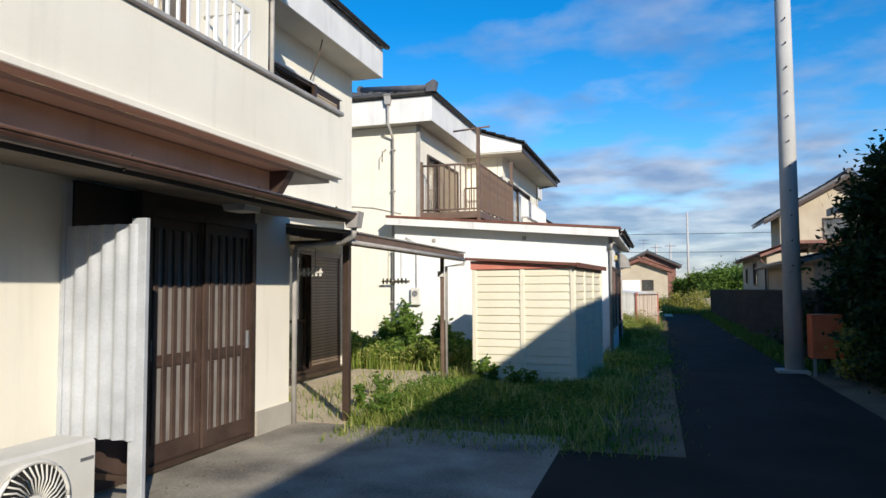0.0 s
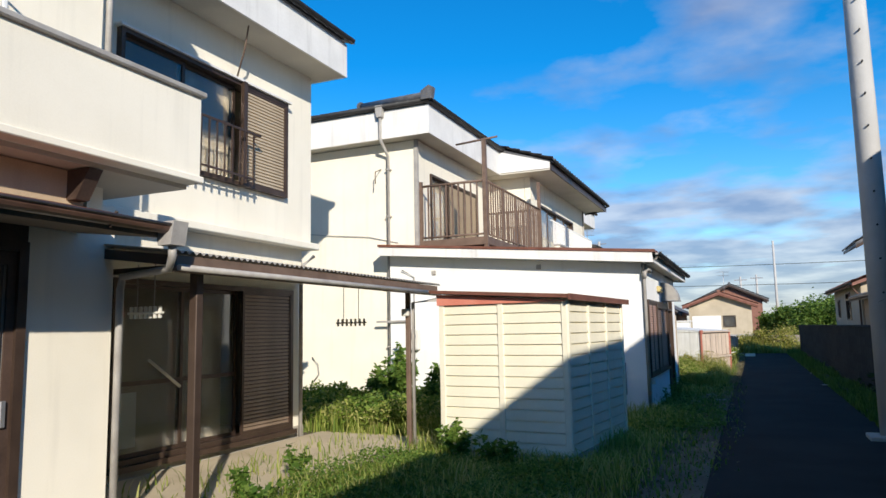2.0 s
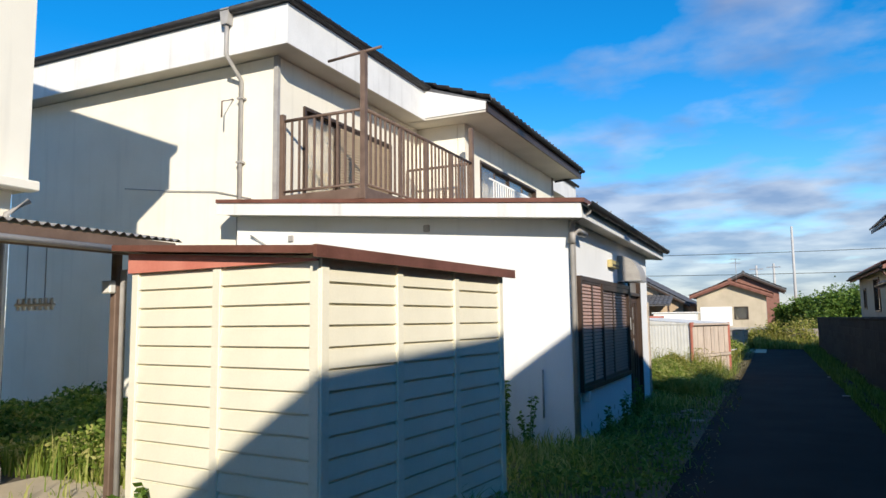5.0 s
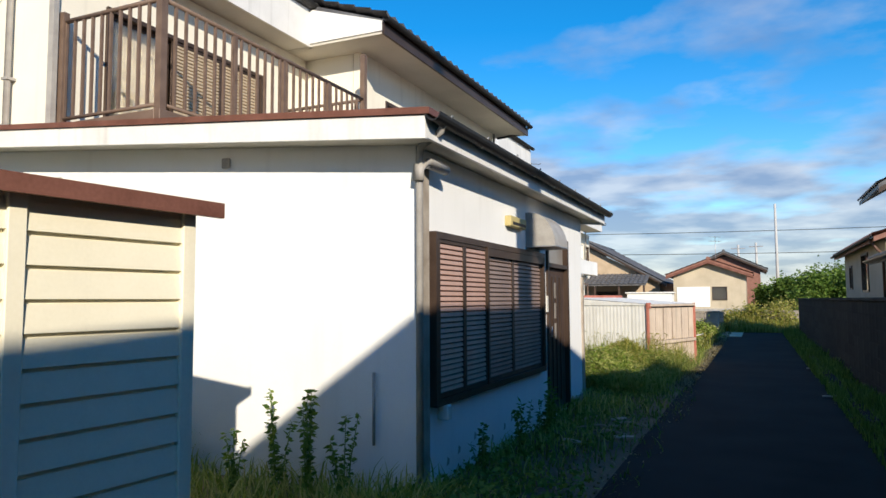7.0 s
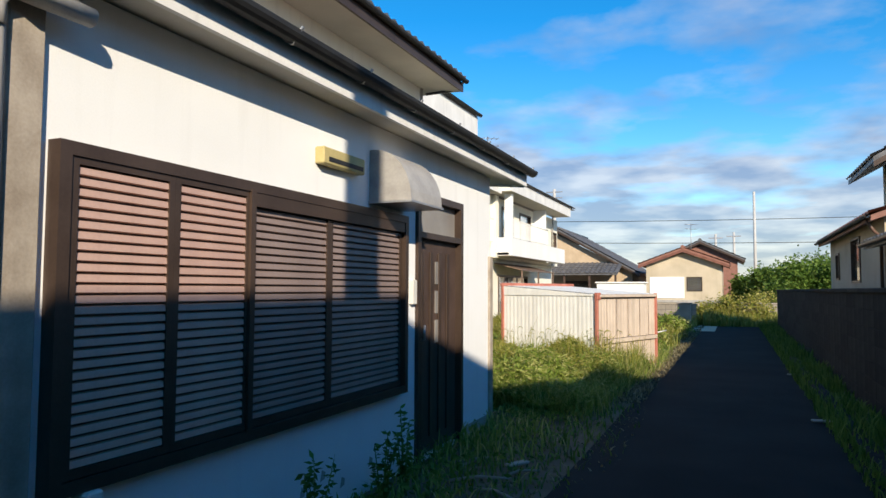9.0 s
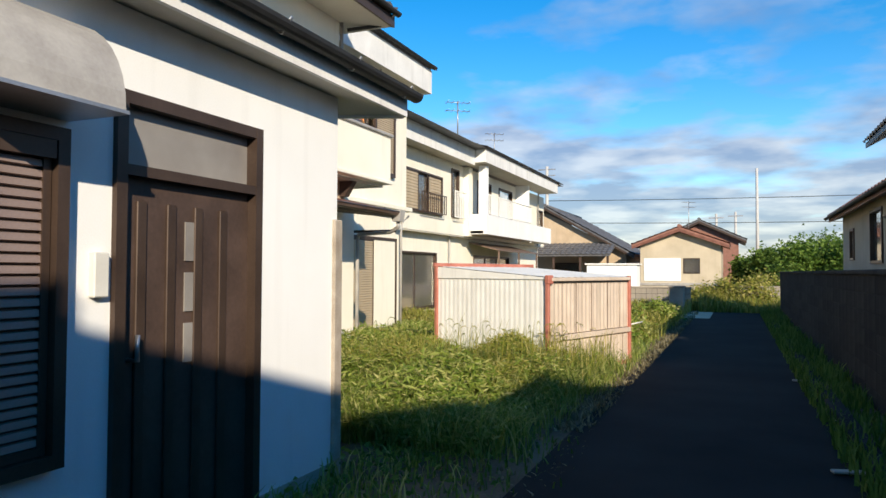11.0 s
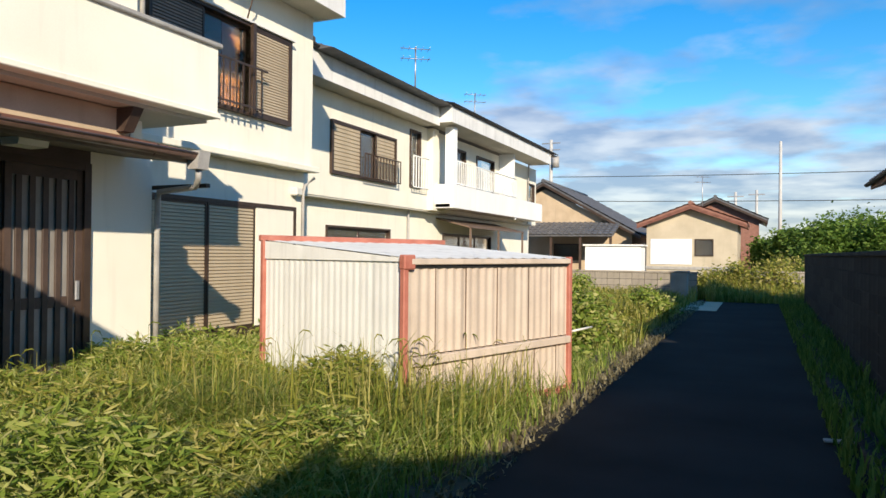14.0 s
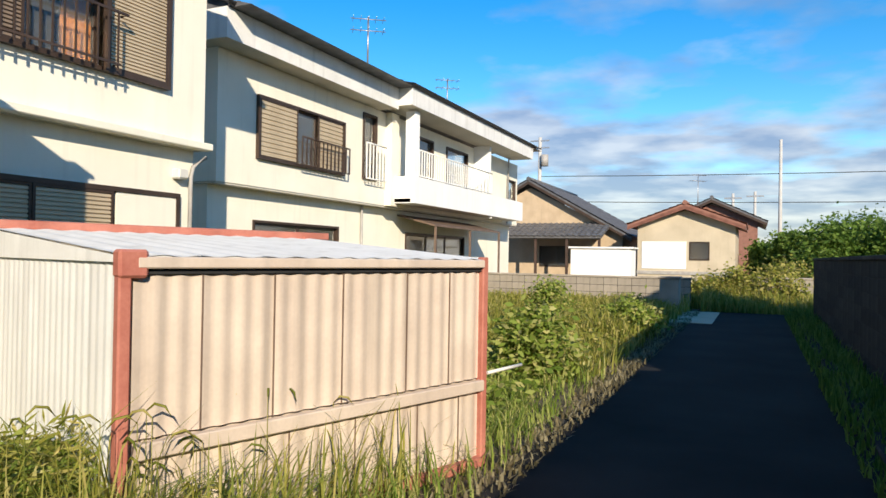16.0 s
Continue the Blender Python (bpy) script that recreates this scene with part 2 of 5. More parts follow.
STRAW = leaf_mat("dry_litter", (0.12, 0.10, 0.05), (0.24, 0.20, 0.11), (0.40, 0.35, 0.22))


# ---- mesh helpers ----
def box(bm, x0, x1, y0, y1, z0, z1, bev=0.0):
    t = bmesh.new()
    bmesh.ops.create_cube(t, size=1)
    for v in t.verts:
        v.co = Vector(((x0 + x1) / 2 + v.co.x * (x1 - x0), (y0 + y1) / 2 + v.co.y * (y1 - y0), (z0 + z1) / 2 + v.co.z * (z1 - z0)))
    if bev:
        bmesh.ops.bevel(t, geom=t.edges[:], offset=bev, segments=1, affect="EDGES")
    merge(bm, t)
    return bm


def merge(bm, t, m=None):
    vs = {}
    for v in t.verts:
        vs[v] = bm.verts.new(m @ v.co if m else v.co)
    for f in t.faces:
        bm.faces.new([vs[v] for v in f.verts])
    t.free()


def B(*a, bev=0.0):
    return box(bmesh.new(), *a, bev=bev)


def prism(bm, pts, axis, lo, hi):
    """A polygon of two coordinates drawn out along axis ('x', 'y' or 'z')."""
    def at(p, w):
        return {"x": (w, p[0], p[1]), "y": (p[0], w, p[1]), "z": (p[0], p[1], w)}[axis]
    a = [bm.verts.new(at(p, lo)) for p in pts]
    b = [bm.verts.new(at(p, hi)) for p in pts]
    bm.faces.new(a), bm.faces.new(b[::-1])
    for i in range(len(pts)):
        j = (i + 1) % len(pts)
        bm.faces.new((a[i], b[i], b[j], a[j]))
    bmesh.ops.recalc_face_normals(bm, faces=bm.faces[:])
    return bm


def tube(bm, pts, r, n=8):
    """A round bar through the points; r is a number or a radius for each point."""
    pts = [Vector(p) for p in pts]
    rs = r if isinstance(r, (list, tuple)) else [r] * len(pts)
    rings = []
    for i, p in enumerate(pts):
        d = (pts[min(i + 1, len(pts) - 1)] - pts[max(i - 1, 0)]).normalized()
        u = d.orthogonal().normalized() if abs(d.z) < 0.95 else d.cross(Vector((1, 0, 0))).normalized()
        w = d.cross(u)
        rings.append([bm.verts.new(p + (u * math.cos(k * math.tau / n) + w * math.sin(k * math.tau / n)) * rs[i]) for k in range(n)])
    for a, b in zip(rings, rings[1:]):
        for k in range(n):
            f = bm.faces.new((a[k], a[(k + 1) % n], b[(k + 1) % n], b[k]))
            f.smooth = True
    bm.faces.new(rings[0][::-1]), bm.faces.new(rings[-1])
    return bm


def wall_holes(axis, w0, w1, a0, a1, z0, z1, holes):
    """A wall slab w0..w1 thick across axis, running a0..a1, with holes (a0, a1, z0, z1) through it."""
    bm = bmesh.new()
    ys = sorted({a0, a1, *[h[0] for h in holes], *[h[1] for h in holes]})
    for p, q in zip(ys, ys[1:]):
        zs = [(z0, z1)]
        for h in holes:
            if h[0] < (p + q) / 2 < h[1]:
                zs = [s for lo, hi in zs for s in ((lo, min(hi, h[2])), (max(lo, h[3]), hi)) if s[1] - s[0] > 1e-4]
        for lo, hi in zs:
            box(bm, *((w0, w1, p, q) if axis == "x" else (p, q, w0, w1)), lo, hi)
    bmesh.ops.remove_doubles(bm, verts=bm.verts[:], dist=1e-4)
    dup = {}
    for f in bm.faces:
        dup.setdefault(tuple(round(c, 3) for c in f.calc_center_median()), []).append(f)
    bmesh.ops.delete(bm, geom=[f for g in dup.values() if len(g) > 1 for f in g], context="FACES_ONLY")
    return bm


def mesh_of(name, bm, material):
    me = bpy.data.meshes.new(name)
    bm.to_mesh(me)
    bm.free()
    me.materials.append(material)
    return me


def part(name, bm, material, parent, label=""):
    ob = new(name, mesh_of(name, bm, material))
    ob.parent = parent
    if label:
        ob["label"] = label
    return ob


def thing(name, label, category, group="", at=(0, 0, 0), rz=0.0, kind=""):
    ob = new(name)
    ob.empty_display_size = 0.2
    ob.matrix_world = pose(*at, 0, 0, rz)
    return tagged(ob, label, category, group, kind)


def sub(name, label, parent):
    """A part that groups its own pieces."""
    ob = new(name)
    ob.empty_display_size = 0.2
    ob.parent = parent
    return tagged(ob, label)


def solid(name, bm, material, label, category, group="", kind=""):
    return tagged(new(name, mesh_of(name, bm, material)), label, category, group, kind)


def raw(name, verts, faces, material, label, category, kind="stuff"):
    me = bpy.data.meshes.new(name)
    me.from_pydata(verts, [], faces)
    me.materials.append(material)
    return tagged(new(name, me), label, category, "", kind)


def corrugated(bm, length, height, pitch, depth, origin, along, up, out, thick=0.004):
    """A corrugated sheet: waves run up; along, up, out are unit vectors."""
    o, a, u, w = Vector(origin), Vector(along), Vector(up), Vector(out)
    n = max(8, int(length / pitch * 6))
    for s in (0, 1):
        rows = []
        for i in range(n + 1):
            k = i / n * length
            d = w * (depth * (0.5 + 0.5 * math.cos(k / pitch * math.tau)) - s * thick)
            rows.append((bm.verts.new(o + a * k + d), bm.verts.new(o + a * k + u * height + d)))
        for p, q in zip(rows, rows[1:]):
            f = bm.faces.new((p[0], q[0], q[1], p[1]) if not s else (p[0], p[1], q[1], q[0]))
            f.smooth = True
    return bm


def ring(bm, x0, x1, y0, y1, z0, z1, e):
    """A rectangular frame of one piece, facing +x, with members e wide."""
    R = [[bm.verts.new((x, y, z)) for y, z in ((y0 + d, z0 + d), (y1 - d, z0 + d), (y1 - d, z1 - d), (y0 + d, z1 - d))] for x, d in ((x0, 0), (x1, 0), (x1, e), (x0, e))]
    for k in range(4):
        p, q = R[k], R[(k + 1) % 4]
        for i in range(4):
            j = (i + 1) % 4
            bm.faces.new((p[i], p[j], q[j], q[i]))
    bmesh.ops.recalc_face_normals(bm, faces=bm.faces[:])
    return bm


def shutter_panel(parent, x, y0, y1, z0, z1, material, frame_m, name="shutter_panel", pitch=0.045):
    """A storm shutter facing +x: an edged panel with raised horizontal slats."""
    f = bmesh.new()
    e = 0.035
    ring(f, x - 0.02, x + 0.012, y0 + 0.0005, y1 - 0.0005, z0, z1, e)
    fr = part(name, f, frame_m, parent)
    part("back_sheet", B(x - 0.022, x - 0.014, y0 + e, y1 - e, z0 + e, z1 - e), material if material is SHUTTER else BROWN_METAL, fr)
    n = int((z1 - z0 - 2 * e) / pitch)
    sl = bmesh.new()
    p = (z1 - z0 - 2 * e) / n
    prism(sl, [(x - 0.012, 0.06 * p), (x + 0.006, 0.13 * p), (x + 0.003, 0.76 * p), (x - 0.012, 0.85 * p)], "y", y0 + e, y1 - e)
    me = mesh_of("slat", sl, material)
    for i in range(n):
        ob = new("slat", me)
        ob.parent = fr
        ob.location = (0, 0, z0 + e + i * p)
    return fr


def window_frame(parent, x, y0, y1, z0, z1, material=None, w=0.05, d=0.1):
    f = bmesh.new()
    ring(f, x - d, x, y0, y1, z0, z1, w)
    return part("window_frame", f, material or BROWN_METAL, parent)


def sash(parent, x, y0, y1, z0, z1, pane=None, mid=None, material=None):
    m = material or BROWN_METAL
    f = bmesh.new()
    e = 0.045
    ring(f, x - 0.03, x, y0, y1, z0, z1, e)
    if mid:
        box(f, x - 0.03, x - 0.001, y0 + e, y1 - e, mid - 0.025, mid + 0.025)
    s = part("sash", f, m, parent)
    g = part("pane", B(x - 0.02, x - 0.014, y0 + e, y1 - e, z0 + e, z1 - e), pane or GLASS, s)
    g.visible_shadow = False
    return s


def rail(parent, p0, p1, z0, z1, material, gap=0.11, r=0.011, top=0.02):
    """A railing from p0 to p1 (x, y) with top and bottom bars and balusters."""
    p0, p1 = Vector((*p0, 0)), Vector((*p1, 0))
    d = p1 - p0
    part("top_rail", tube(bmesh.new(), [p0 + Vector((0, 0, z1)), p1 + Vector((0, 0, z1))], top), material, parent)
    part("bottom_rail", tube(bmesh.new(), [p0 + Vector((0, 0, z0)), p1 + Vector((0, 0, z0))], top * 0.8), material, parent)
    n = max(2, round(d.length / gap))
    me = mesh_of("baluster", box(bmesh.new(), -r, r, -r, r, z0, z1), material)
    for i in range(n + 1):
        ob = new("baluster", me)
        ob.parent = parent
        ob.location = p0 + d * (i / n)


def tiled_slope(bm, a, b, up, rows, pitch=0.27):
    """Wavy tiles on a slope: eave from a to b, climbing by the vector up."""
    a, b, up = Vector(a), Vector(b), Vector(up)
    d = b - a
    n = max(2, int(d.length / pitch * 4))
    nrm = d.cross(up).normalized()
    if nrm.z < 0:
        nrm = -nrm
    for r in range(rows):
        lo, hi = a + up * (r / rows), a + up * ((r + 1.06) / rows)
        prev = None
        for i in range(n + 1):
            w = nrm * (0.022 * math.cos(i / 4 * math.tau))
            q = (bm.verts.new(lo + d * (i / n) + w + nrm * 0.045), bm.verts.new(hi + d * (i / n) + w + nrm * 0.01), bm.verts.new(lo + d * (i / n) + w + nrm * 0.005))
            if prev:
                bm.faces.new((prev[0], q[0], q[1], prev[1])), bm.faces.new((prev[2], q[2], q[0], prev[0]))
            prev = q
    return bm


def half_gutter(bm, x, y0, y1, z, r=0.055):
    """A half-round gutter with walls, along y."""
    n = 8
    P = [(x + rr * math.cos(math.pi * (1 + k / n)), z + rr * math.sin(math.pi * (1 + k / n))) for rr, ks in ((r, range(n + 1)), (r - 0.008, range(n, -1, -1))) for k in ks]
    prism(bm, P, "y", y0, y1)
    return bm


# ---- ground ----
def sheet(name, x0, x1, y0, y1, z, material, label, category, n=1, thick=0.05):
    return solid(name, B(x0, x1, y0, y1, z - thick, z), material, label, category, kind="structure")


sheet("ground", -600, 600, -300, 900, -0.02, SOIL, "bare dry soil with weeds round the houses", "ground")
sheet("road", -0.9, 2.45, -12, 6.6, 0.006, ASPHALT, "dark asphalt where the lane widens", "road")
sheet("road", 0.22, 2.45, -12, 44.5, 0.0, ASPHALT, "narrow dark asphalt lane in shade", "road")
sheet("pavement", -6.5, -0.9, -12, 7.2, 0.004, FORECOURT, "worn concrete forecourt before the houses", "pavement")
sheet("pavement", -5.5, -3.4, 7.2, 12.3, 0.006, YARD, "sunlit concrete strip under the garden awning", "pavement")
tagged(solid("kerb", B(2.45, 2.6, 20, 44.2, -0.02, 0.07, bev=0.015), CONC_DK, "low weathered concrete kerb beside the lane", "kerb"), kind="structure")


# ---- terraced houses of the first kind ----
def eave(h, x_out, x_in, y0, y1, zb, zt, left=True, right=True):
    """White fascia with a soffit under it, a dark tile edge above and a gutter."""
    part("fascia", B(x_out - 0.03, x_out, y0, y1, zb, zt), WHITE_TRIM, h)
    if right:
        part("fascia", B(x_in, x_out - 0.03, y1 - 0.03, y1, zb, zt), WHITE_TRIM, h)
    if left:
        part("fascia", B(x_in, x_out - 0.03, y0, y0 + 0.03, zb, zt), WHITE_TRIM, h)
    part("soffit", B(x_in, x_out - 0.03, y0 + 0.03, y1 - 0.03, zb + 0.01, zb + 0.05), SOFFIT, h)
    part("gutter", half_gutter(bmesh.new(), x_out + 0.07, y0 - 0.05, y1 + 0.05, zt + 0.08, 0.06), BLACK, h, "dark eave gutter")


def house_front(oy, which):
    h = thing("house", "two-storey cream stucco house with a solid-walled balcony and tiled roof", "house", "row of rental houses", at=(0, oy, 0))
    # ground floor
    part("wall", wall_holes("x", -4.15, -4.0, 1.0, 7.05, -0.1, 2.5, [(4.68, 6.3, 0.02, 2.2)]), CREAM, h)
    part("wall", B(-5.6, -4.15, 6.9, 7.05, -0.1, 2.75), CREAM, h)
    part("plinth", B(-4.0, -3.97, 6.36, 7.06, -0.1, 0.25), CONC, h, "grey mortar plinth")
    part("wall", wall_holes("x", -5.75, -5.6, 7.05, 11.9, -0.1, 2.83, [(8.4, 11.62, 0.16, 2.14)]), CREAM, h)
    part("plinth", B(-5.6, -5.57, 7.06, 11.92, -0.1, 0.15), CONC, h, "sunlit mortar plinth")
    part("wall", B(-11.6, -5.75, 11.75, 11.9, -0.1, 2.83), CREAM, h)
    part("room_floor", B(-8.4, -5.76, 7.1, 11.7, 0.1, 0.14), INTERIOR, h)
    part("room_wall", B(-8.5, -8.4, 7.1, 11.7, 0.1, 2.8), INTERIOR, h)
    # upper floor
    part("wall", wall_holes("x", -5.65, -5.5, 7.17, 12.0, 2.83, 5.6, [(8.28, 11.3, 3.52, 4.92)]), CREAM, h)
    part("wall", B(-11.6, -5.65, 11.85, 12.0, 2.83, 5.6), CREAM, h)
    part("floor_slab", B(-11.6, -5.52, 7.17, 11.98, 2.79, 2.828), SOFFIT, h)
    part("wall", wall_holes("x", -4.53, -4.38, 1.0, 7.17, 2.83, 5.6, [(1.8, 5.7, 2.95, 4.9)]), CREAM, h)
    part("wall", B(-5.5, -4.53, 7.02, 7.17, 2.83, 5.6), CREAM, h)
    part("room_wall", B(-8.0, -7.9, 1.0, 11.8, 2.9, 5.6), INTERIOR, h)
    part("wall", B(-11.6, -4.16, 1.0, 1.12, -0.1, 2.79), CREAM, h)
    part("wall", B(-11.6, -4.54, 1.0, 1.12, 2.84, 5.55), CREAM, h)
    part("wall", B(-11.75, -11.6, 1.0, 12.0, -0.1, 5.6), CREAM, h)
    part("down_pipe", tube(bmesh.new(), [(-4.36, 7.22, 3.6), (-4.36, 7.22, 5.6)], 0.03), PVC, h)
    part("ledge", B(-5.5, -5.34, 7.17, 12.02, 2.79, 2.89, bev=0.012), CREAM, h, "projecting stucco ledge")
    # balcony
    par = part("balcony_parapet", B(-3.78, -3.65, 1.0, 7.62, 2.84, 3.62), CREAM, h, "cream balcony wall with rain stains")
    part("coping", B(-3.82, -3.61, 1.0, 7.66, 3.62, 3.67, bev=0.01), PVC, par, "grey metal coping")
    part("ledge", B(-3.65, -3.615, 1.0, 7.64, 2.84, 2.90, bev=0.008), CREAM, par)
    part("side_parapet", B(-4.38, -3.78, 7.49, 7.62, 2.84, 3.62), CREAM, par)
    part("balcony_floor", B(-5.5, -3.78, 1.0, 7.6, 2.80, 2.838), SOFFIT, h)
    part("band_wall", B(-4.15, -4.0, 1.0, 6.75, 2.5, 2.79), TAN_BAND, h, "tan mortar band under the balcony")
    part("bracket", prism(bmesh.new(), [(-4.0, 2.56), (-3.9, 2.56), (-3.76, 2.79), (-4.0, 2.79)], "y", 6.6, 6.72), DARK_WOOD, h, "dark bracket under the balcony")
    br = part("balcony_rail", tube(bmesh.new(), [(-3.85, 1.0, 4.30), (-3.85, 5.95, 4.30), (-4.38, 5.95, 4.30)], 0.02), RAIL_WHITE, h, "white painted steel rail")
    me = mesh_of("baluster", B(-0.012, 0.012, -0.012, 0.012, 3.66, 4.30), RAIL_WHITE)
    for i in range(36):
        ob = new("baluster", me)
        ob.parent, ob.location = br, (-3.85, 5.95 - i * 0.135, 0)
    for i in range(1, 4):
        ob = new("baluster", me)
        ob.parent, ob.location = br, (-3.85 - i * 0.135, 5.95, 0)
    part("brace", tube(bmesh.new(), [(-3.85, 5.6, 3.7), (-3.85, 5.95, 4.1)], 0.014), RAIL_WHITE, br)
    # window behind the balcony
    w = sub("window", "brown aluminium balcony doors with glass", h)
    window_frame(w, -4.36, 1.8, 5.7, 2.95, 4.9)
    for i in range(4):
        sash(w, -4.42 - 0.03 * (i % 2), 1.84 + i * 0.95, 2.83 + i * 0.95, 3.0, 4.86)
    part("curtain", B(-4.72, -4.7, 1.8, 5.7, 2.95, 4.9), CURTAIN, w)
    # canopy over the entrance
    can = part("canopy", prism(bmesh.new(), [(-4.0, 2.32), (-3.12, 2.22), (-3.12, 2.30), (-4.0, 2.50)], "y", 1.0, 6.72), CANOPY, h, "shallow entrance canopy")
    part("canopy_roof", prism(bmesh.new(), [(-3.99, 2.503), (-3.10, 2.303), (-3.10, 2.33), (-3.99, 2.53)], "y", 1.0, 6.74), SHED_ROOF, can, "brown metal canopy sheet")
    part("gutter", half_gutter(bmesh.new(), -3.06, 1.0, 6.66, 2.30, 0.06), PVC_BROWN, can, "glossy brown half-round gutter")
    part("gutter_rim", tube(bmesh.new(), [(-3.0, 1.0, 2.30), (-3.0, 6.66, 2.30)], 0.012), PVC_BROWN, can)
    for yy in (2.0, 3.4, 4.8, 6.2):
        part("gutter_clip", tube(bmesh.new(), [(-3.0, yy, 2.325), (-3.06, yy, 2.235), (-3.12, yy, 2.30)], 0.012), BROWN_METAL, can)
    box_ = bmesh.new()
    prism(box_, [(-3.12, 2.16), (-3.0, 2.16), (-2.97, 2.33), (-3.15, 2.33)], "y", 6.66, 6.80)
    part("rain_head", box_, PVC, can, "grey plastic rain-water head")
    part("down_pipe", tube(bmesh.new(), [(-3.06, 6.74, 2.16), (-3.06, 6.74, 2.08), (-3.3, 6.95, 2.02), (-3.93, 7.08, 2.0), (-3.95, 7.08, 1.9), (-3.95, 7.08, 0.0)], 0.03), PVC, h)
    part("ceiling_lamp", prism(bmesh.new(), [(-3.6, 2.20), (-3.4, 2.20), (-3.38, 2.26), (-3.62, 2.26)], "y", 5.2, 5.45), PLASTIC, can, "square canopy lamp")
    post = part("post", B(-4.0, -3.88, 4.52, 4.64, 0.0, 2.30, bev=0.008), DARK_WOOD, h, "dark wooden porch post")
    # dark panels laid over the cream wall for the deep shade under the canopy
    part("porch_panel", B(-4.0, -3.975, 3.95, 4.66, 0.02, 2.3), DARK_WOOD, h, "dark panel standing in for shade beside the door")
    part("head_panel", B(-4.0, -3.98, 4.66, 6.3, 2.2, 2.34), DARK_WOOD, h, "dark panel standing in for shade over the door")
    part("side_arm", B(-4.25, -3.3, 7.09, 7.15, 2.03, 2.07), BROWN_METAL, h, "dark bracket arm by the pipe")
    # sliding entrance door
    d = sub("entrance_door", "dark brown sliding lattice entrance door", h)
    f = bmesh.new()
    box(f, -4.1, -3.96, 4.68, 4.75, 0.02, 2.2), box(f, -4.1, -3.96, 6.23, 6.3, 0.02, 2.2), box(f, -4.1, -3.962, 4.75, 6.23, 2.13, 2.2)
    box(f, -4.1, -3.962, 4.75, 6.23, 0.02, 0.07)
    part("door_frame", f, BROWN_METAL, d)
    for k in range(2):
        y0, x = 4.75 + k * 0.74, -3.99 - 0.035 * (1 - k)
        lf = bmesh.new()
        box(lf, x - 0.03, x, y0, y0 + 0.06, 0.07, 2.13), box(lf, x - 0.03, x, y0 + 0.68, y0 + 0.74, 0.07, 2.13)
        for z0, z1 in ((0.07, 0.22), (0.86, 0.96), (2.03, 2.13)):
            box(lf, x - 0.03, x - 0.001, y0 + 0.06, y0 + 0.68, z0, z1)
        leaf = part("door_leaf", lf, DARK_WOOD, d)
        part("door_pane", B(x - 0.024, x - 0.018, y0 + 0.06, y0 + 0.68, 0.22, 2.03), FROST, leaf, "frosted glass")
        me = mesh_of("slat", B(x - 0.016, x + 0.006, -0.028, 0.028, 0.22, 2.03, bev=0.004), DARK_WOOD)
        for j in range(5):
            ob = new("slat", me)
            ob.parent, ob.location = leaf, (0, y0 + 0.12 + j * 0.125, 0)
        part("handle", B(x, x + 0.025, y0 + (0.66 if k else 0.03), y0 + (0.70 if k else 0.06), 0.92, 1.10, bev=0.005), STEEL, leaf, "steel pull")
    # upper window
    w = sub("window", "wide upper window with a half-open slatted shutter", h)
    window_frame(w, -5.42, 8.28, 11.3, 3.5, 4.93, d=0.2)
    part("hood", B(-5.5, -5.38, 8.24, 11.34, 4.93, 4.96), WHITE_TRIM, w)
    if which == 0:
        sash(w, -5.5, 8.33, 9.3, 3.55, 4.88), sash(w, -5.53, 9.25, 10.25, 3.55, 4.88)
        part("curtain", B(-5.66, -5.64, 9.3, 10.25, 3.55, 4.88), CURTAIN, w, "pale curtain")
    else:
        shutter_panel(w, -5.47, 8.33, 9.3, 3.55, 4.88, SHUTTER_DK, BROWN_METAL)
        sash(w, -5.53, 9.25, 10.25, 3.55, 4.88)
        part("curtain", B(-5.66, -5.64, 9.85, 10.25, 3.55, 4.88), ORANGE_CLOTH, w, "orange curtain drawn aside")
    shutter_panel(w, -5.44, 10.3, 11.25, 3.55, 4.88, SHUTTER, BROWN_METAL)
    gr = part("guard_frame", tube(bmesh.new(), [(-5.38, 8.32, 3.58), (-5.26, 8.32, 3.58), (-5.26, 10.36, 3.58), (-5.38, 10.36, 3.58)], 0.016), BROWN_METAL, w, "brown window guard rail")
    part("guard_top", tube(bmesh.new(), [(-5.38, 8.32, 4.2), (-5.26, 8.32, 4.2), (-5.26, 10.46, 4.2), (-5.38, 10.46, 4.2)], 0.018), BROWN_METAL, gr)
    me = mesh_of("guard_bar", B(-0.009, 0.009, -0.009, 0.009, 3.5, 4.2), BROWN_METAL)
    for i in range(15):
        ob = new("guard_bar", me)
        ob.parent, ob.location = gr, (-5.26, 8.36 + i * 0.14, 0)
    part("guard_post", B(-5.42, -5.36, 10.24, 10.31, 3.5, 4.93), BROWN_METAL, w)
    # lower window
    w = sub("window", "tall garden window with brown sashes and shutters" if which == 0 else "tall garden window closed with slatted shutters", h)
    window_frame(w, -5.54, 8.4, 11.62, 0.14, 2.16, w=0.06, d=0.18)
    part("sill", B(-5.6, -5.46, 8.4, 11.62, 0.08, 0.14), BROWN_METAL, w)
    if which == 0:
        sash(w, -5.62, 8.45, 9.5, 0.2, 2.1, mid=1.0), sash(w, -5.65, 9.45, 10.5, 0.2, 2.1, mid=1.0)
        part("curtain", B(-5.85, -5.83, 10.05, 10.4, 0.2, 2.1), CURTAIN, w, "pale curtain edge")
        # interior-coloured sheet added close behind the panes so they look less black
        part("curtain", B(-5.80, -5.78, 8.46, 9.98, 0.2, 2.1), INTERIOR, w, "brown sheet added in place of the lit room interior")
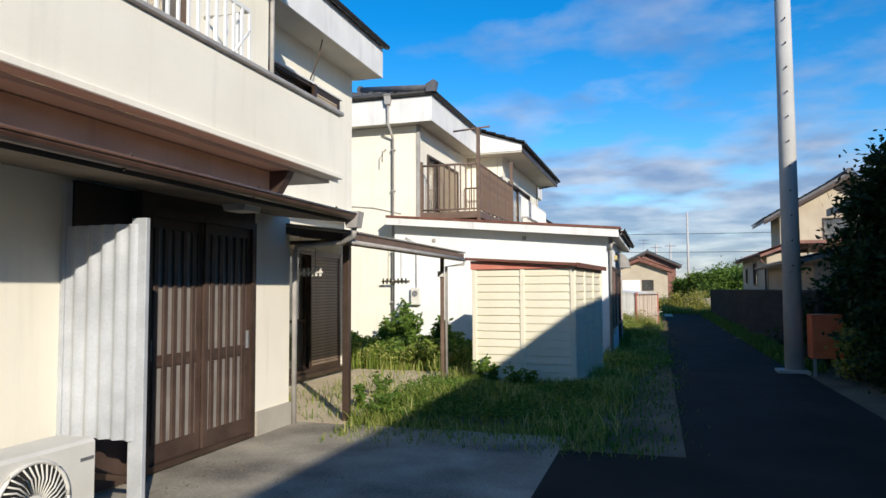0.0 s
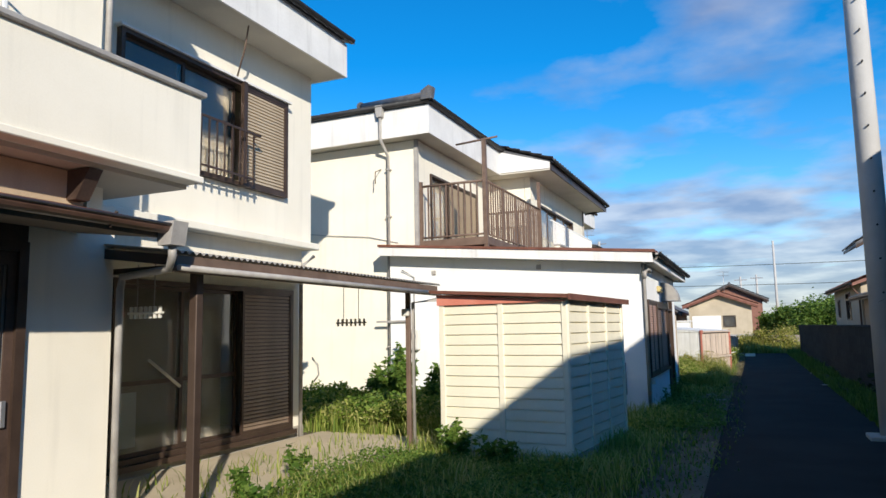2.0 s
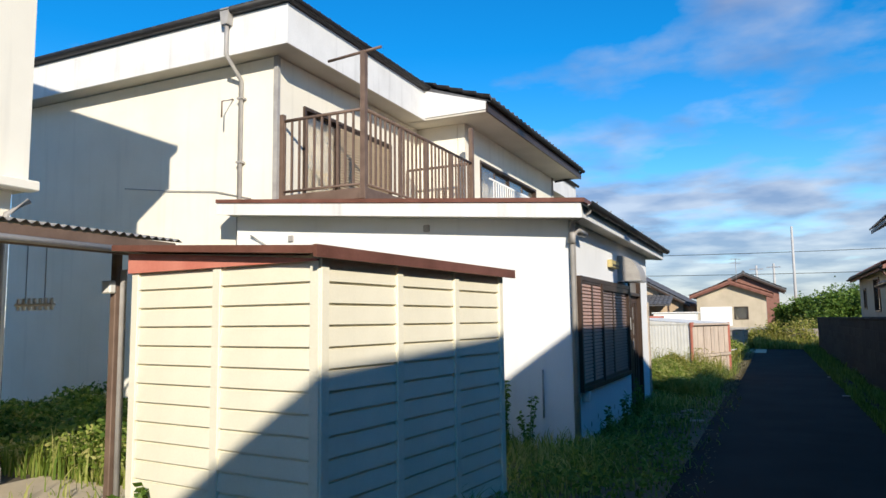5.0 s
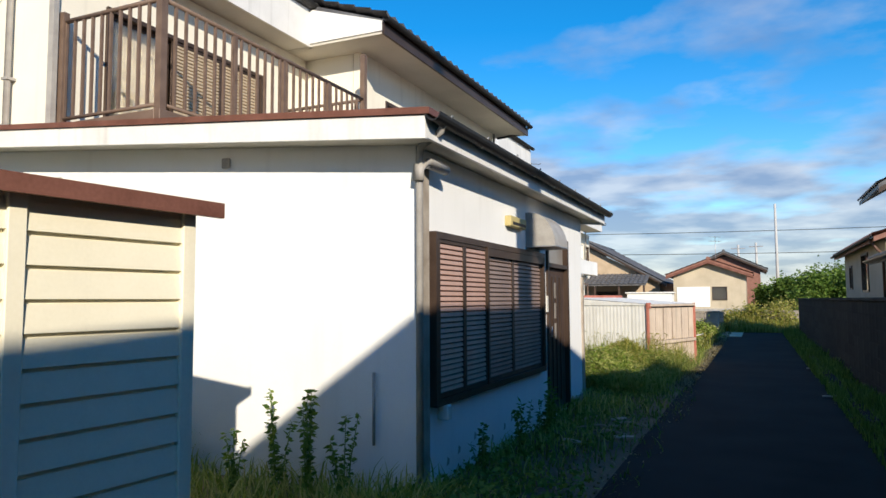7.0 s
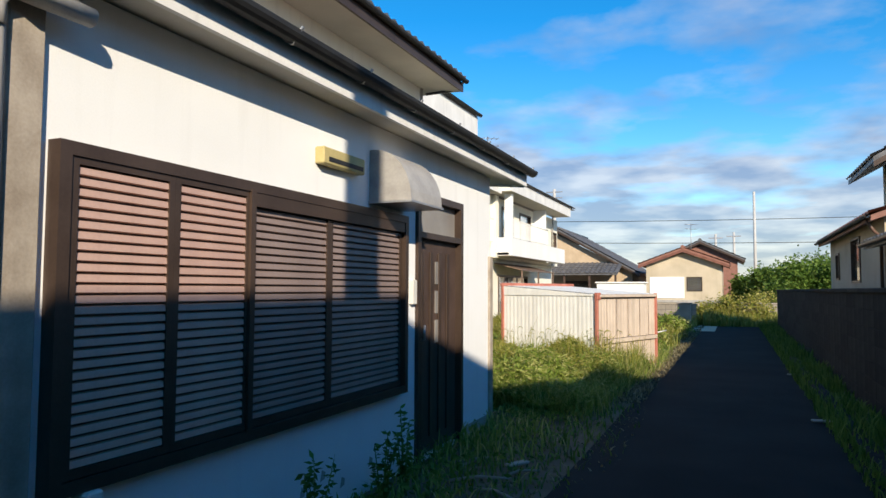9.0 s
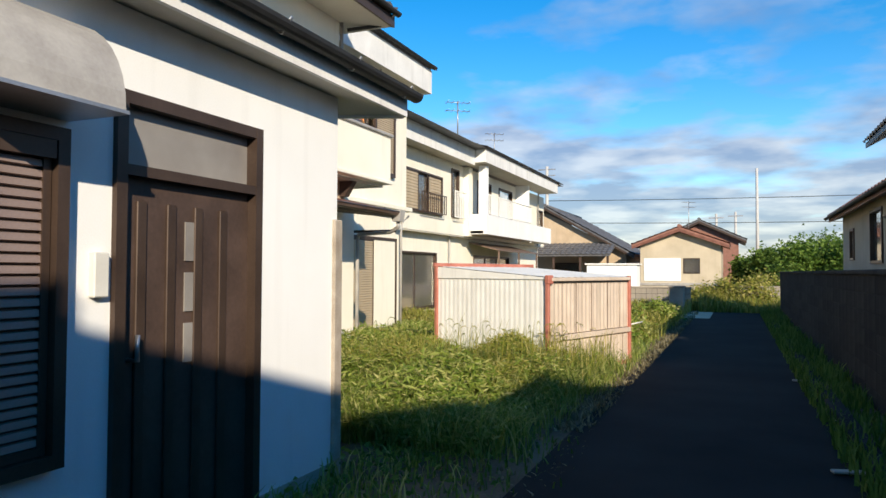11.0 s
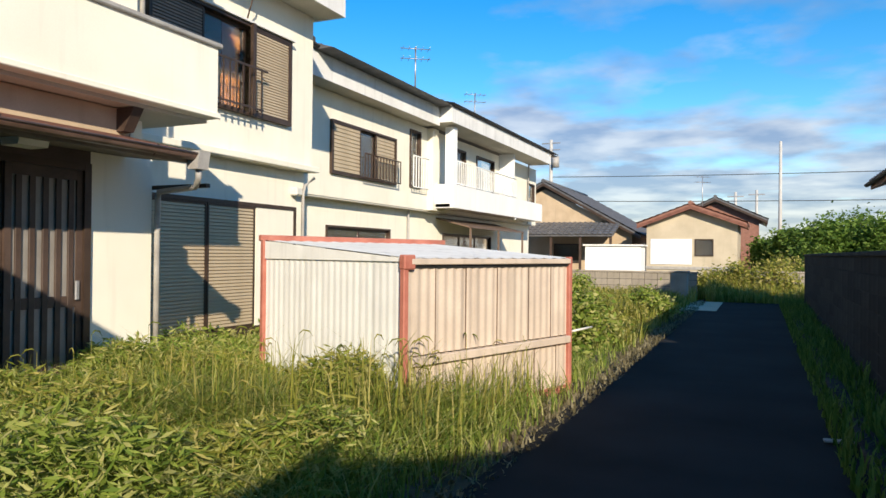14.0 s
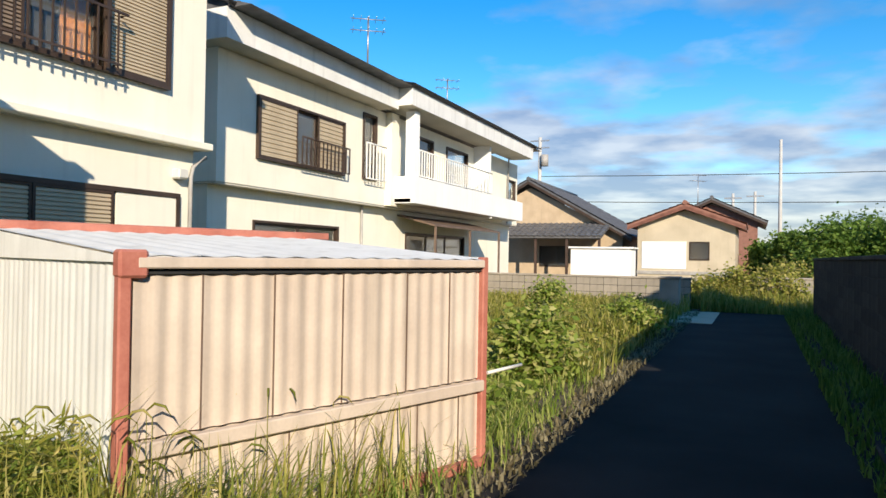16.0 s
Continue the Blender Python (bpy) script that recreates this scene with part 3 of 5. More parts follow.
        part("stick", tube(bmesh.new(), [(-5.59, 8.95, 1.25), (-5.56, 9.4, 0.92)], 0.018), PLASTIC, w, "pale stick leaning on the sash")
        part("notice", B(-5.665, -5.66, 8.5, 8.85, 0.3, 0.9), PLASTIC, w, "pale sheet behind the glass")
        shutter_panel(w, -5.56, 10.5, 11.57, 0.2, 2.1, SHUTTER_DK, BROWN_METAL, pitch=0.05)
    else:
        shutter_panel(w, -5.57, 8.45, 9.5, 0.2, 2.1, SHUTTER, BROWN_METAL, pitch=0.05)
        shutter_panel(w, -5.56, 9.5, 10.55, 0.2, 2.1, SHUTTER, BROWN_METAL, pitch=0.05)
        part("panel", B(-5.6, -5.56, 10.6, 11.56, 0.2, 2.1), CREAM, w, "cream fixed panel")
    # pipes on the far corner
    part("down_pipe", tube(bmesh.new(), [(-5.42, 11.97, 2.7), (-5.5, 11.8, 2.55), (-5.52, 11.78, 2.4), (-5.52, 11.78, 0.0)], 0.03), PVC, h)
    part("meter", B(-5.6, -5.45, 11.5, 11.68, 2.36, 2.5, bev=0.02), PLASTIC, h, "small vent cover")
    part("cable", tube(bmesh.new(), [(-5.42, 10.15, 4.95), (-5.2, 10.05, 5.3), (-5.1, 10.0, 5.62)], 0.012), RAIL_BROWN, h)
    # roofs
    eave(h, -4.94, -11.6, 6.2, 12.18, 5.56, 6.1, left=False)
    part("soffit", B(-5.5, -3.68, 0.45, 7.7, 5.5, 5.54), SOFFIT, h, "tan soffit boards")
    part("edge_board", B(-3.68, -3.64, 0.43, 7.72, 5.49, 5.68), BROWN_METAL, h)
    part("gutter", half_gutter(bmesh.new(), -3.58, 0.38, 7.75, 5.72, 0.06), BLACK, h, "dark eave gutter")
    for ye in (0.43, 7.68):
        part("verge_board", prism(bmesh.new(), [(-3.68, 5.545), (-5.3, 5.545), (-5.3, 6.2), (-3.68, 5.70)], "y", ye, ye + 0.04), WHITE_TRIM, h)
    part("gutter_pipe", tube(bmesh.new(), [(-3.58, 7.6, 5.66), (-3.85, 7.62, 5.52), (-4.3, 7.3, 5.4)], 0.03), BLACK, h)
    rf = part("roof", prism(bmesh.new(), [(-4.9, 6.1), (-8.3, 7.35), (-11.6, 6.1)], "y", 1.1, 12.1), TILE, h, "grey clay tile roof")
    part("tiles", tiled_slope(bmesh.new(), (-4.86, 6.2, 6.12), (-4.86, 12.22, 6.12), (-3.44, 0, 1.26), 13), TILE, rf)
    part("verge", prism(bmesh.new(), [(-4.84, 6.12), (-8.3, 7.39), (-8.3, 7.48), (-4.84, 6.21)], "y", 12.1, 12.26), TILE, rf)
    fr = part("front_roof", prism(bmesh.new(), [(-3.64, 5.72), (-5.9, 6.5), (-5.9, 5.72)], "y", 0.47, 7.68), TILE, h, "lower tiled roof over the balcony")
    part("tiles", tiled_slope(bmesh.new(), (-3.6, 0.4, 5.76), (-3.6, 7.72, 5.76), (-2.3, 0, 0.80), 8), TILE, fr)
    return h


house_front(0.0, 0)
house_front(19.37, 1)


# ---- the house with the flat-roofed annex ----
def house_annex():
    h = thing("house", "two-storey pale stucco house with a steel balcony", "house", "row of rental houses", at=(0, 0, 0))
    part("wall", B(-11.6, -5.46, 15.75, 15.9, -0.1, 5.5), CREAM, h)
    part("wall", wall_holes("x", -5.61, -5.46, 15.9, 20.36, 2.6, 5.5, [(16.4, 19.2, 3.3, 4.9)]), CREAM, h)
    part("wall", B(-11.6, -11.5, 15.9, 20.3, -0.1, 5.5), CREAM, h)
    part("room_wall", B(-8.0, -7.9, 15.9, 20.3, 2.6, 5.5), INTERIOR, h)
    w = sub("window", "brown balcony window with a closed slatted shutter", h)
    window_frame(w, -5.42, 16.4, 19.2, 3.3, 4.9, d=0.15)
    sash(w, -5.5, 16.45, 17.4, 3.35, 4.85)
    part("curtain", B(-5.64, -5.62, 16.4, 17.5, 3.3, 4.9), CURTAIN, w)
    shutter_panel(w, -5.45, 17.4, 18.3, 3.35, 4.85, SHUTTER, BROWN_METAL)
    shutter_panel(w, -5.45, 18.3, 19.15, 3.35, 4.85, SHUTTER, BROWN_METAL)
    eave(h, -5.0, -11.6, 15.4, 19.9, 5.5, 6.1)
    part("corner_post", B(-5.5, -5.42, 15.72, 15.78, 3.2, 5.5), PVC, h)
    # side pipe with rain head
    part("rain_head", prism(bmesh.new(), [(-6.15, 5.95), (-6.03, 5.95), (-6.0, 6.2), (-6.18, 6.2)], "y", 15.28, 15.40), PVC, h)
    part("down_pipe", tube(bmesh.new(), [(-6.09, 15.34, 5.95), (-6.09, 15.34, 5.5), (-6.09, 15.68, 5.2), (-6.09, 15.68, 0.0)], 0.035), PVC, h)
    for z in (4.9, 3.9, 2.4, 1.2):
        part("pipe_clip", B(-6.14, -6.04, 15.64, 15.755, z, z + 0.03), PVC, h)
    part("side_gutter", tube(bmesh.new(), [(-11.6, 15.33, 6.17), (-4.95, 15.33, 6.17)], 0.055), BLACK, h)
    part("cable", tube(bmesh.new(), [(-8.6, 15.73, 3.75), (-7.6, 15.72, 3.62), (-6.6, 15.72, 3.52), (-5.9, 15.73, 3.35)], 0.008), PVC, h)
    part("bracket", tube(bmesh.new(), [(-6.3, 15.74, 4.95), (-6.3, 15.5, 4.85), (-6.3, 15.5, 4.6)], 0.012), RAIL_BROWN, h)
    part("hose", tube(bmesh.new(), [(-8.0, 15.70, 1.0), (-7.85, 15.69, 0.85), (-7.82, 15.69, 0.65), (-7.95, 15.70, 0.5)], 0.014), PVC, h)
    # hipped roof: ridge caps and end tiles
    rb = bmesh.new()
    v = [rb.verts.new(p) for p in ((-4.95, 15.34, 6.12), (-4.95, 20.5, 6.12), (-11.6, 20.5, 6.12), (-11.6, 15.34, 6.12), (-7.6, 17.2, 6.86), (-7.6, 20.5, 6.86))]
    for f in ((0, 1, 5, 4), (0, 4, 3), (4, 5, 2, 3), (1, 2, 5), (0, 3, 2, 1)):
        rb.faces.new([v[i] for i in f])
    r = part("roof", rb, TILE, h, "grey clay tile roof with ridge caps")
    ts = bmesh.new()
    for k in range(10):
        tiled_slope(ts, (-4.9 - 0.27 * k, 15.3 + 0.19 * (k + 1), 6.14 + 0.074 * k), (-4.9 - 0.27 * k, 20.5, 6.14 + 0.074 * k), (-0.27, 0, 0.074), 1)
    part("tiles", ts, TILE, r)
    ts = bmesh.new()
    for k in range(7):
        tiled_slope(ts, (-11.6, 15.3 + 1.9 * k / 7, 6.14 + 0.74 * k / 7), (-5.0 - 2.7 * (k + 1) / 7, 15.3 + 1.9 * k / 7, 6.14 + 0.74 * k / 7), (0, 1.9 / 7, 0.74 / 7), 1)
    part("tiles", ts, TILE, r)
    part("hip_cap", tube(bmesh.new(), [(-4.92, 15.3, 6.24), (-7.6, 17.2, 6.95)], 0.09), TILE, r)
    part("ridge_cap", tube(bmesh.new(), [(-7.6, 17.1, 6.95), (-7.6, 20.5, 6.95)], 0.1), TILE, r)
    part("end_tile", prism(bmesh.new(), [(-5.1, 6.16), (-4.86, 6.16), (-4.82, 6.38), (-4.92, 6.44), (-5.1, 6.34)], "y", 15.24, 15.36), TILE, r, "moulded end tile")


house_annex()


def annex():
    h = thing("annex", "single-storey white stucco annex with a sloping roof", "annex")
    part("wall", B(-6.0, -1.15, 15.55, 15.7, -0.1, 2.64), WHITE, h)
    part("gable_wall", prism(bmesh.new(), [(-6.0, 2.64), (-1.0, 2.64), (-1.0, 2.66), (-6.0, 3.06)], "y", 15.552, 15.7), WHITE, h)
    part("wall", wall_holes("x", -1.15, -1.0, 15.55, 21.05, -0.1, 2.64, [(15.80, 18.84, 0.66, 1.97), (19.14, 20.18, 0.0, 2.25)]), WHITE, h)
    part("wall", B(-6.0, -1.15, 20.9, 21.05, -0.1, 2.9), WHITE, h)
    part("room_wall", B(-3.1, -3.0, 15.7, 20.9, -0.1, 2.6), INTERIOR, h)
    part("plinth", B(-0.999, -0.99, 20.2, 20.98, -0.1, 0.1), CONC, h)
    rf = part("roof", prism(bmesh.new(), [(-6.1, 3.22), (-0.72, 2.78), (-0.72, 2.83), (-6.1, 3.27)], "y", 15.2, 21.7), SHED_ROOF, h, "brown sheet-metal roof")
    part("fascia", prism(bmesh.new(), [(-6.1, 3.05), (-0.76, 2.61), (-0.76, 2.777), (-6.1, 3.217)], "y", 15.22, 15.25), WHITE_TRIM, rf)
    part("fascia", B(-0.79, -0.76, 15.25, 21.68, 2.62, 2.776), WHITE_TRIM, rf)
    part("fascia", prism(bmesh.new(), [(-6.1, 3.05), (-0.79, 2.61), (-0.79, 2.777), (-6.1, 3.217)], "y", 21.65, 21.68), WHITE_TRIM, rf)
    part("soffit", prism(bmesh.new(), [(-6.1, 3.07), (-0.79, 2.63), (-0.79, 2.66), (-6.1, 3.10)], "y", 15.25, 21.65), SOFFIT, rf)
    part("gutter", half_gutter(bmesh.new(), -0.69, 15.2, 21.7, 2.785, 0.06), BLACK, rf, "black eave gutter")
    me = mesh_of("gutter_clip", tube(bmesh.new(), [(-0.62, 0, 2.8), (-0.69, 0, 2.718), (-0.755, 0, 2.76)], 0.01), STEEL)
    for i in range(9):
        ob = new("gutter_clip", me)
        ob.parent, ob.location = rf, (0, 15.4 + i * 0.76, 0)
    part("down_pipe", tube(bmesh.new(), [(-0.70, 15.4, 2.78), (-0.72, 15.41, 2.70), (-0.93, 15.5, 2.62), (-0.955, 15.52, 2.54), (-0.955, 15.52, 0.0)], 0.03), PVC, h)
    part("corner_board", B(-1.0, -0.965, 15.57, 15.72, 0.02, 2.5, bev=0.006), OLD_WOOD, h, "weathered grey corner board")
    part("corner_board", B(-1.02, -0.975, 20.99, 21.09, 0.0, 1.78, bev=0.008), OLD_WOOD, h, "weathered brown corner board")
    part("elbow_pipe", tube(bmesh.new(), [(-0.955, 15.50, 2.36), (-0.95, 15.50, 2.46), (-0.9, 15.58, 2.5), (-0.88, 15.85, 2.49)], [0.045, 0.048, 0.045, 0.04], 10), PVC, h, "grey plastic elbow pipe")
    part("conduit", tube(bmesh.new(), [(-1.35, 15.52, 0.35), (-1.35, 15.52, 0.9)], 0.012), PVC, h)
    for k, (xx, zz) in enumerate(((-5.05, 2.62), (-2.9, 2.62))):
        part("wall_plug", B(xx, xx + 0.09, 15.52, 15.55, zz, zz + 0.09, bev=0.01), PVC, h)
    mb = part("meter_box", B(-5.55, -5.32, 15.42, 15.55, 1.15, 1.55, bev=0.012), PLASTIC, h, "pale electricity meter box")
    part("dial", prism(bmesh.new(), [(-5.435 + 0.07 * math.cos(k * math.tau / 16), 1.42 + 0.07 * math.sin(k * math.tau / 16)) for k in range(16)], "y", 15.40, 15.42), STEEL, mb, "round glass dial")
    part("meter_conduit", tube(bmesh.new(), [(-5.44, 15.52, 1.55), (-5.44, 15.52, 2.6), (-5.7, 15.5, 2.75)], 0.012), PVC, h)
    part("pipe_arm", B(-6.3, -5.6, 15.5, 15.54, 1.7, 1.74), PVC, h)
    for k in range(9):
        yy, zz = 16.1 + k * 0.33 + 0.1 * math.sin(k * 5), 0.1 + 0.05 * (k % 3)
        part("plaster_chip", prism(bmesh.new(), [(yy, zz), (yy + 0.05, zz + 0.01), (yy + 0.06, zz + 0.05), (yy + 0.02, zz + 0.07)], "x", -1.0, -0.9975), CONC, h)
    w = sub("window", "long window closed with four slatted shutters", h)
    window_frame(w, -0.93, 15.77, 18.87, 0.62, 2.0, w=0.055, d=0.07)
    for x, y0, y1, m in ((-0.952, 15.83, 16.38, SHUTTER_PINK), (-0.952, 16.38, 16.93, SHUTTER_PINK), (-0.975, 16.94, 17.76, SHUTTER_GREY), (-0.975, 17.76, 18.81, SHUTTER_GREY)):
        shutter_panel(w, x, y0, y1, 0.68, 1.95, m, BROWN_METAL, pitch=0.042)
    part("meeting_rail", B(-0.97, -0.925, 16.915, 16.955, 0.675, 1.955), BROWN_METAL, w)
    part("head_board", B(-0.985, -0.935, 16.96, 18.81, 1.87, 1.944), BROWN_METAL, w)
    part("sill_block", B(-1.0, -0.9, 15.92, 16.0, 0.5, 0.62, bev=0.01), PLASTIC, w)
    d = sub("back_door", "dark brown aluminium door with narrow panes", h)
    f = bmesh.new()
    box(f, -1.1, -0.97, 19.14, 19.2, 0, 2.25), box(f, -1.1, -0.97, 20.12, 20.18, 0, 2.25), box(f, -1.1, -0.972, 19.2, 20.12, 2.19, 2.25), box(f, -1.1, -0.972, 19.2, 20.12, 1.86, 1.91)
    part("door_frame", f, BROWN_METAL, d)
    leaf = part("door_leaf", B(-1.07, -1.03, 19.2, 20.12, 0.02, 1.86), DARK_WOOD, d)
    for k in range(4):
        part("door_strip", B(-1.03, -1.015, 19.3 + k * 0.19, 19.36 + k * 0.19, 0.15, 1.75, bev=0.004), BROWN_METAL, leaf)
    for k in range(3):
        part("pane", B(-1.03, -1.022, 19.62, 19.72, 0.95 + 0.26 * k, 1.15 + 0.26 * k), FROST, leaf, "small frosted pane")
    part("transom_pane", B(-1.05, -1.04, 19.2, 20.12, 1.91, 2.19), FROST, d)
    part("handle", tube(bmesh.new(), [(-1.03, 19.27, 1.0), (-0.97, 19.27, 1.0), (-0.97, 19.27, 1.12)], 0.012), STEEL, leaf)
    # vent and hood
    v = part("wall_vent", B(-1.0, -0.93, 17.62, 18.15, 2.22, 2.33, bev=0.008), VENT_Y, h, "yellowed slot vent")
    part("slot", B(-0.932, -0.926, 17.68, 18.12, 2.24, 2.27), BLACK, v)
    hb = bmesh.new()
    prism(hb, [(-1.0, 2.06), (-1.0, 2.44)] + [(-0.96 + 0.30 * math.sin(k * math.pi / 16), 2.06 + 0.38 * math.cos(k * math.pi / 16)) for k in range(9)], "y", 18.34, 18.9)
    hood = part("vent_hood", hb, PVC, h, "grey kitchen exhaust hood")
    part("hood_rim", B(-1.0, -0.65, 18.33, 18.91, 2.045, 2.06), STEEL, hood)
    part("switch_box", B(-1.0, -0.96, 19.02, 19.1, 1.3, 1.5, bev=0.006), PLASTIC, h)


annex()


def steel_balcony():
    b = thing("balcony", "faded brown steel balcony on the annex roof", "balcony", at=(0, 0, 0))
    part("deck", B(-5.45, -4.0, 15.85, 19.8, 3.27, 3.33), RAIL_BROWN, b)
    part("edge_beam", B(-4.02, -3.94, 15.8, 19.85, 3.2, 3.36, bev=0.005), RAIL_BROWN, b)
    part("edge_beam", B(-5.45, -4.02, 15.8, 15.86, 3.2, 3.36, bev=0.005), RAIL_BROWN, b)
    for y in (15.85, 17.8, 19.78):
        part("leg", B(-4.02, -3.94, y - 0.04, y + 0.04, 3.03, 3.2), RAIL_BROWN, b)
    part("corner_post", B(-4.03, -3.95, 15.81, 15.89, 3.36, 5.35), RAIL_BROWN, b)
    part("far_post", B(-4.03, -3.95, 19.74, 19.82, 3.36, 5.2), RAIL_BROWN, b)
    part("wall_post", B(-5.45, -5.38, 15.81, 15.88, 3.36, 4.6), RAIL_BROWN, b)
    part("laundry_arm", tube(bmesh.new(), [(-4.6, 15.85, 5.3), (-3.7, 15.85, 5.36)], 0.022), RAIL_BROWN, b)
    for p0, p1 in (((-3.99, 15.89), (-3.99, 19.74)), ((-5.38, 15.85), (-4.03, 15.85)), ((-3.99, 19.78), (-5.4, 19.78))):
        rail(b, p0, p1, 3.42, 4.5, RAIL_BROWN, gap=0.14, r=0.014, top=0.026)
    for y in (16.9, 17.8, 18.8):
        part("mid_post", B(-4.02, -3.97, y, y + 0.05, 3.36, 4.5), RAIL_BROWN, b)


steel_balcony()


# ---- garden awning ----
def awning():
    a = thing("awning", "corrugated awning on brown aluminium posts", "awning")
    sh = bmesh.new()
    corrugated(sh, 4.85, 2.36, 0.075, 0.022, (-3.21, 6.95, 2.14), (0, 1, 0), Vector((-2.35, 0, 0.3)).normalized(), Vector((0.3, 0, 2.35)).normalized())
    part("roof_sheet", sh, POLY_CLEAR, a, "weathered corrugated sheet")
    part("front_beam", B(-3.29, -3.23, 6.95, 11.75, 2.0, 2.13, bev=0.006), RAIL_BROWN, a)
    part("front_gutter", tube(bmesh.new(), [(-3.2, 6.95, 2.03), (-3.2, 11.78, 2.03)], 0.025), PVC, a)
    part("end_beam", prism(bmesh.new(), [(-3.29, 2.05), (-5.55, 2.34), (-5.55, 2.42), (-3.29, 2.13)], "y", 11.7, 11.76), BROWN_METAL, a)
    part("end_beam", prism(bmesh.new(), [(-3.29, 2.05), (-5.55, 2.34), (-5.55, 2.42), (-3.29, 2.13)], "y", 6.96, 7.02), BROWN_METAL, a)
    for i in range(5):
        y = 7.8 + i * 0.76
        part("rafter", prism(bmesh.new(), [(-3.3, 2.08), (-5.55, 2.37), (-5.55, 2.42), (-3.3, 2.13)], "y", y, y + 0.035), BROWN_METAL, a)
    part("post", B(-3.49, -3.41, 7.36, 7.44, 0.0, 2.08, bev=0.006), BROWN_METAL, a)
    part("post", B(-3.57, -3.51, 11.42, 11.48, 0.0, 2.1, bev=0.006), RAIL_BROWN, a)
    part("down_pipe", tube(bmesh.new(), [(-3.2, 11.7, 2.03), (-3.22, 11.68, 1.94), (-3.47, 11.46, 1.9), (-3.47, 11.46, 0.0)], 0.025), PVC, a)
    part("tap_clip", B(-3.6, -3.5, 11.36, 11.42, 1.72, 1.82, bev=0.01), PLASTIC, a)


awning()


def hanger(x, y, z, top, half):
    h = thing("laundry_hanger", "white plastic clothes-peg hanger on two cords", "hanger", "hanging peg racks")
    for sx in (-0.5, 0.5):
        part("cord", tube(bmesh.new(), [(x + sx * half, y, z), (x + sx * half, y, top)], 0.005, 5), PVC, h)
    part("bar", B(x - half, x + half, y - 0.02, y + 0.02, z - 0.02, z, bev=0.004), PLASTIC, h)
    n = 7
    for i in range(n):
        c = x - half + 0.03 + i * (2 * half - 0.06) / (n - 1)
        part("peg", B(c - 0.012, c + 0.012, y - 0.012, y + 0.012, z - 0.055, z + 0.045, bev=0.003), PLASTIC, h)


hanger(-4.39, 11.37, 1.66, 2.27, 0.24)
hanger(-3.9, 7.3, 1.72, 2.12, 0.19)


# ---- things by the first entrance ----
def aircon(x, y, z):
    a = thing("air_conditioner", "ivory outdoor air-conditioner unit with round fan grille", "air conditioner", at=(x, y, z))
    part("case", B(-0.3, 0, -0.8, 0, 0.06, 0.62, bev=0.02), PLASTIC, a)
    ring = bmesh.new()
    tube(ring, [(0.012, -0.46 + 0.235 * math.cos(k * math.tau / 32), 0.34 + 0.235 * math.sin(k * math.tau / 32)) for k in range(33)], 0.014, 6)
    g = part("grille_ring", ring, PLASTIC, a)
    part("fan_recess", prism(bmesh.new(), [(-0.46 + 0.225 * math.cos(k * math.tau / 32), 0.34 + 0.225 * math.sin(k * math.tau / 32)) for k in range(32)], "x", 0.001, 0.004), BLACK, a)
    hub = part("hub", prism(bmesh.new(), [(-0.46 + 0.06 * math.cos(k * math.tau / 20), 0.34 + 0.06 * math.sin(k * math.tau / 20)) for k in range(20)], "x", 0.004, 0.024), PLASTIC, a)
    for k in range(36):
        t0, t1 = k * math.tau / 36, k * math.tau / 36 + 0.5
        part("spoke", tube(bmesh.new(), [(0.014, -0.46 + 0.06 * math.cos(t0), 0.34 + 0.06 * math.sin(t0)), (0.018, -0.46 + 0.15 * math.cos(t0 + 0.3), 0.34 + 0.15 * math.sin(t0 + 0.3)), (0.014, -0.46 + 0.23 * math.cos(t1), 0.34 + 0.23 * math.sin(t1))], 0.0055, 5), PLASTIC, g)
    part("badge", B(0, 0.003, -0.13, -0.03, 0.50, 0.52), STEEL, a)
    for yy in (-0.7, -0.15):
        part("foot", B(-0.28, 0.0, yy, yy + 0.08, 0.0, 0.06), BLACK, a)


aircon(-3.25, 3.45, 0.004)


def screen_sheet():
    s = thing("corrugated_screen", "greyish white corrugated plastic side screen on a pale board", "screen")
    bm = bmesh.new()
    corrugated(bm, 0.62, 1.46, 0.115, 0.035, (-3.98, 3.9, 0.5), (1, 0, 0), (0, 0, 1), (0, -1, 0))
    part("sheet", bm, POLY, s)
    part("edge_board", B(-3.42, -3.3, 3.89, 3.93, 0.004, 2.0, bev=0.004), POLY, s)
    part("edge_board", B(-4.0, -3.96, 3.86, 3.92, 0.2, 2.28, bev=0.004), POLY, s)
    part("bottom_rail", B(-3.96, -3.42, 3.91, 3.93, 0.22, 0.26), BROWN_METAL, s)


screen_sheet()


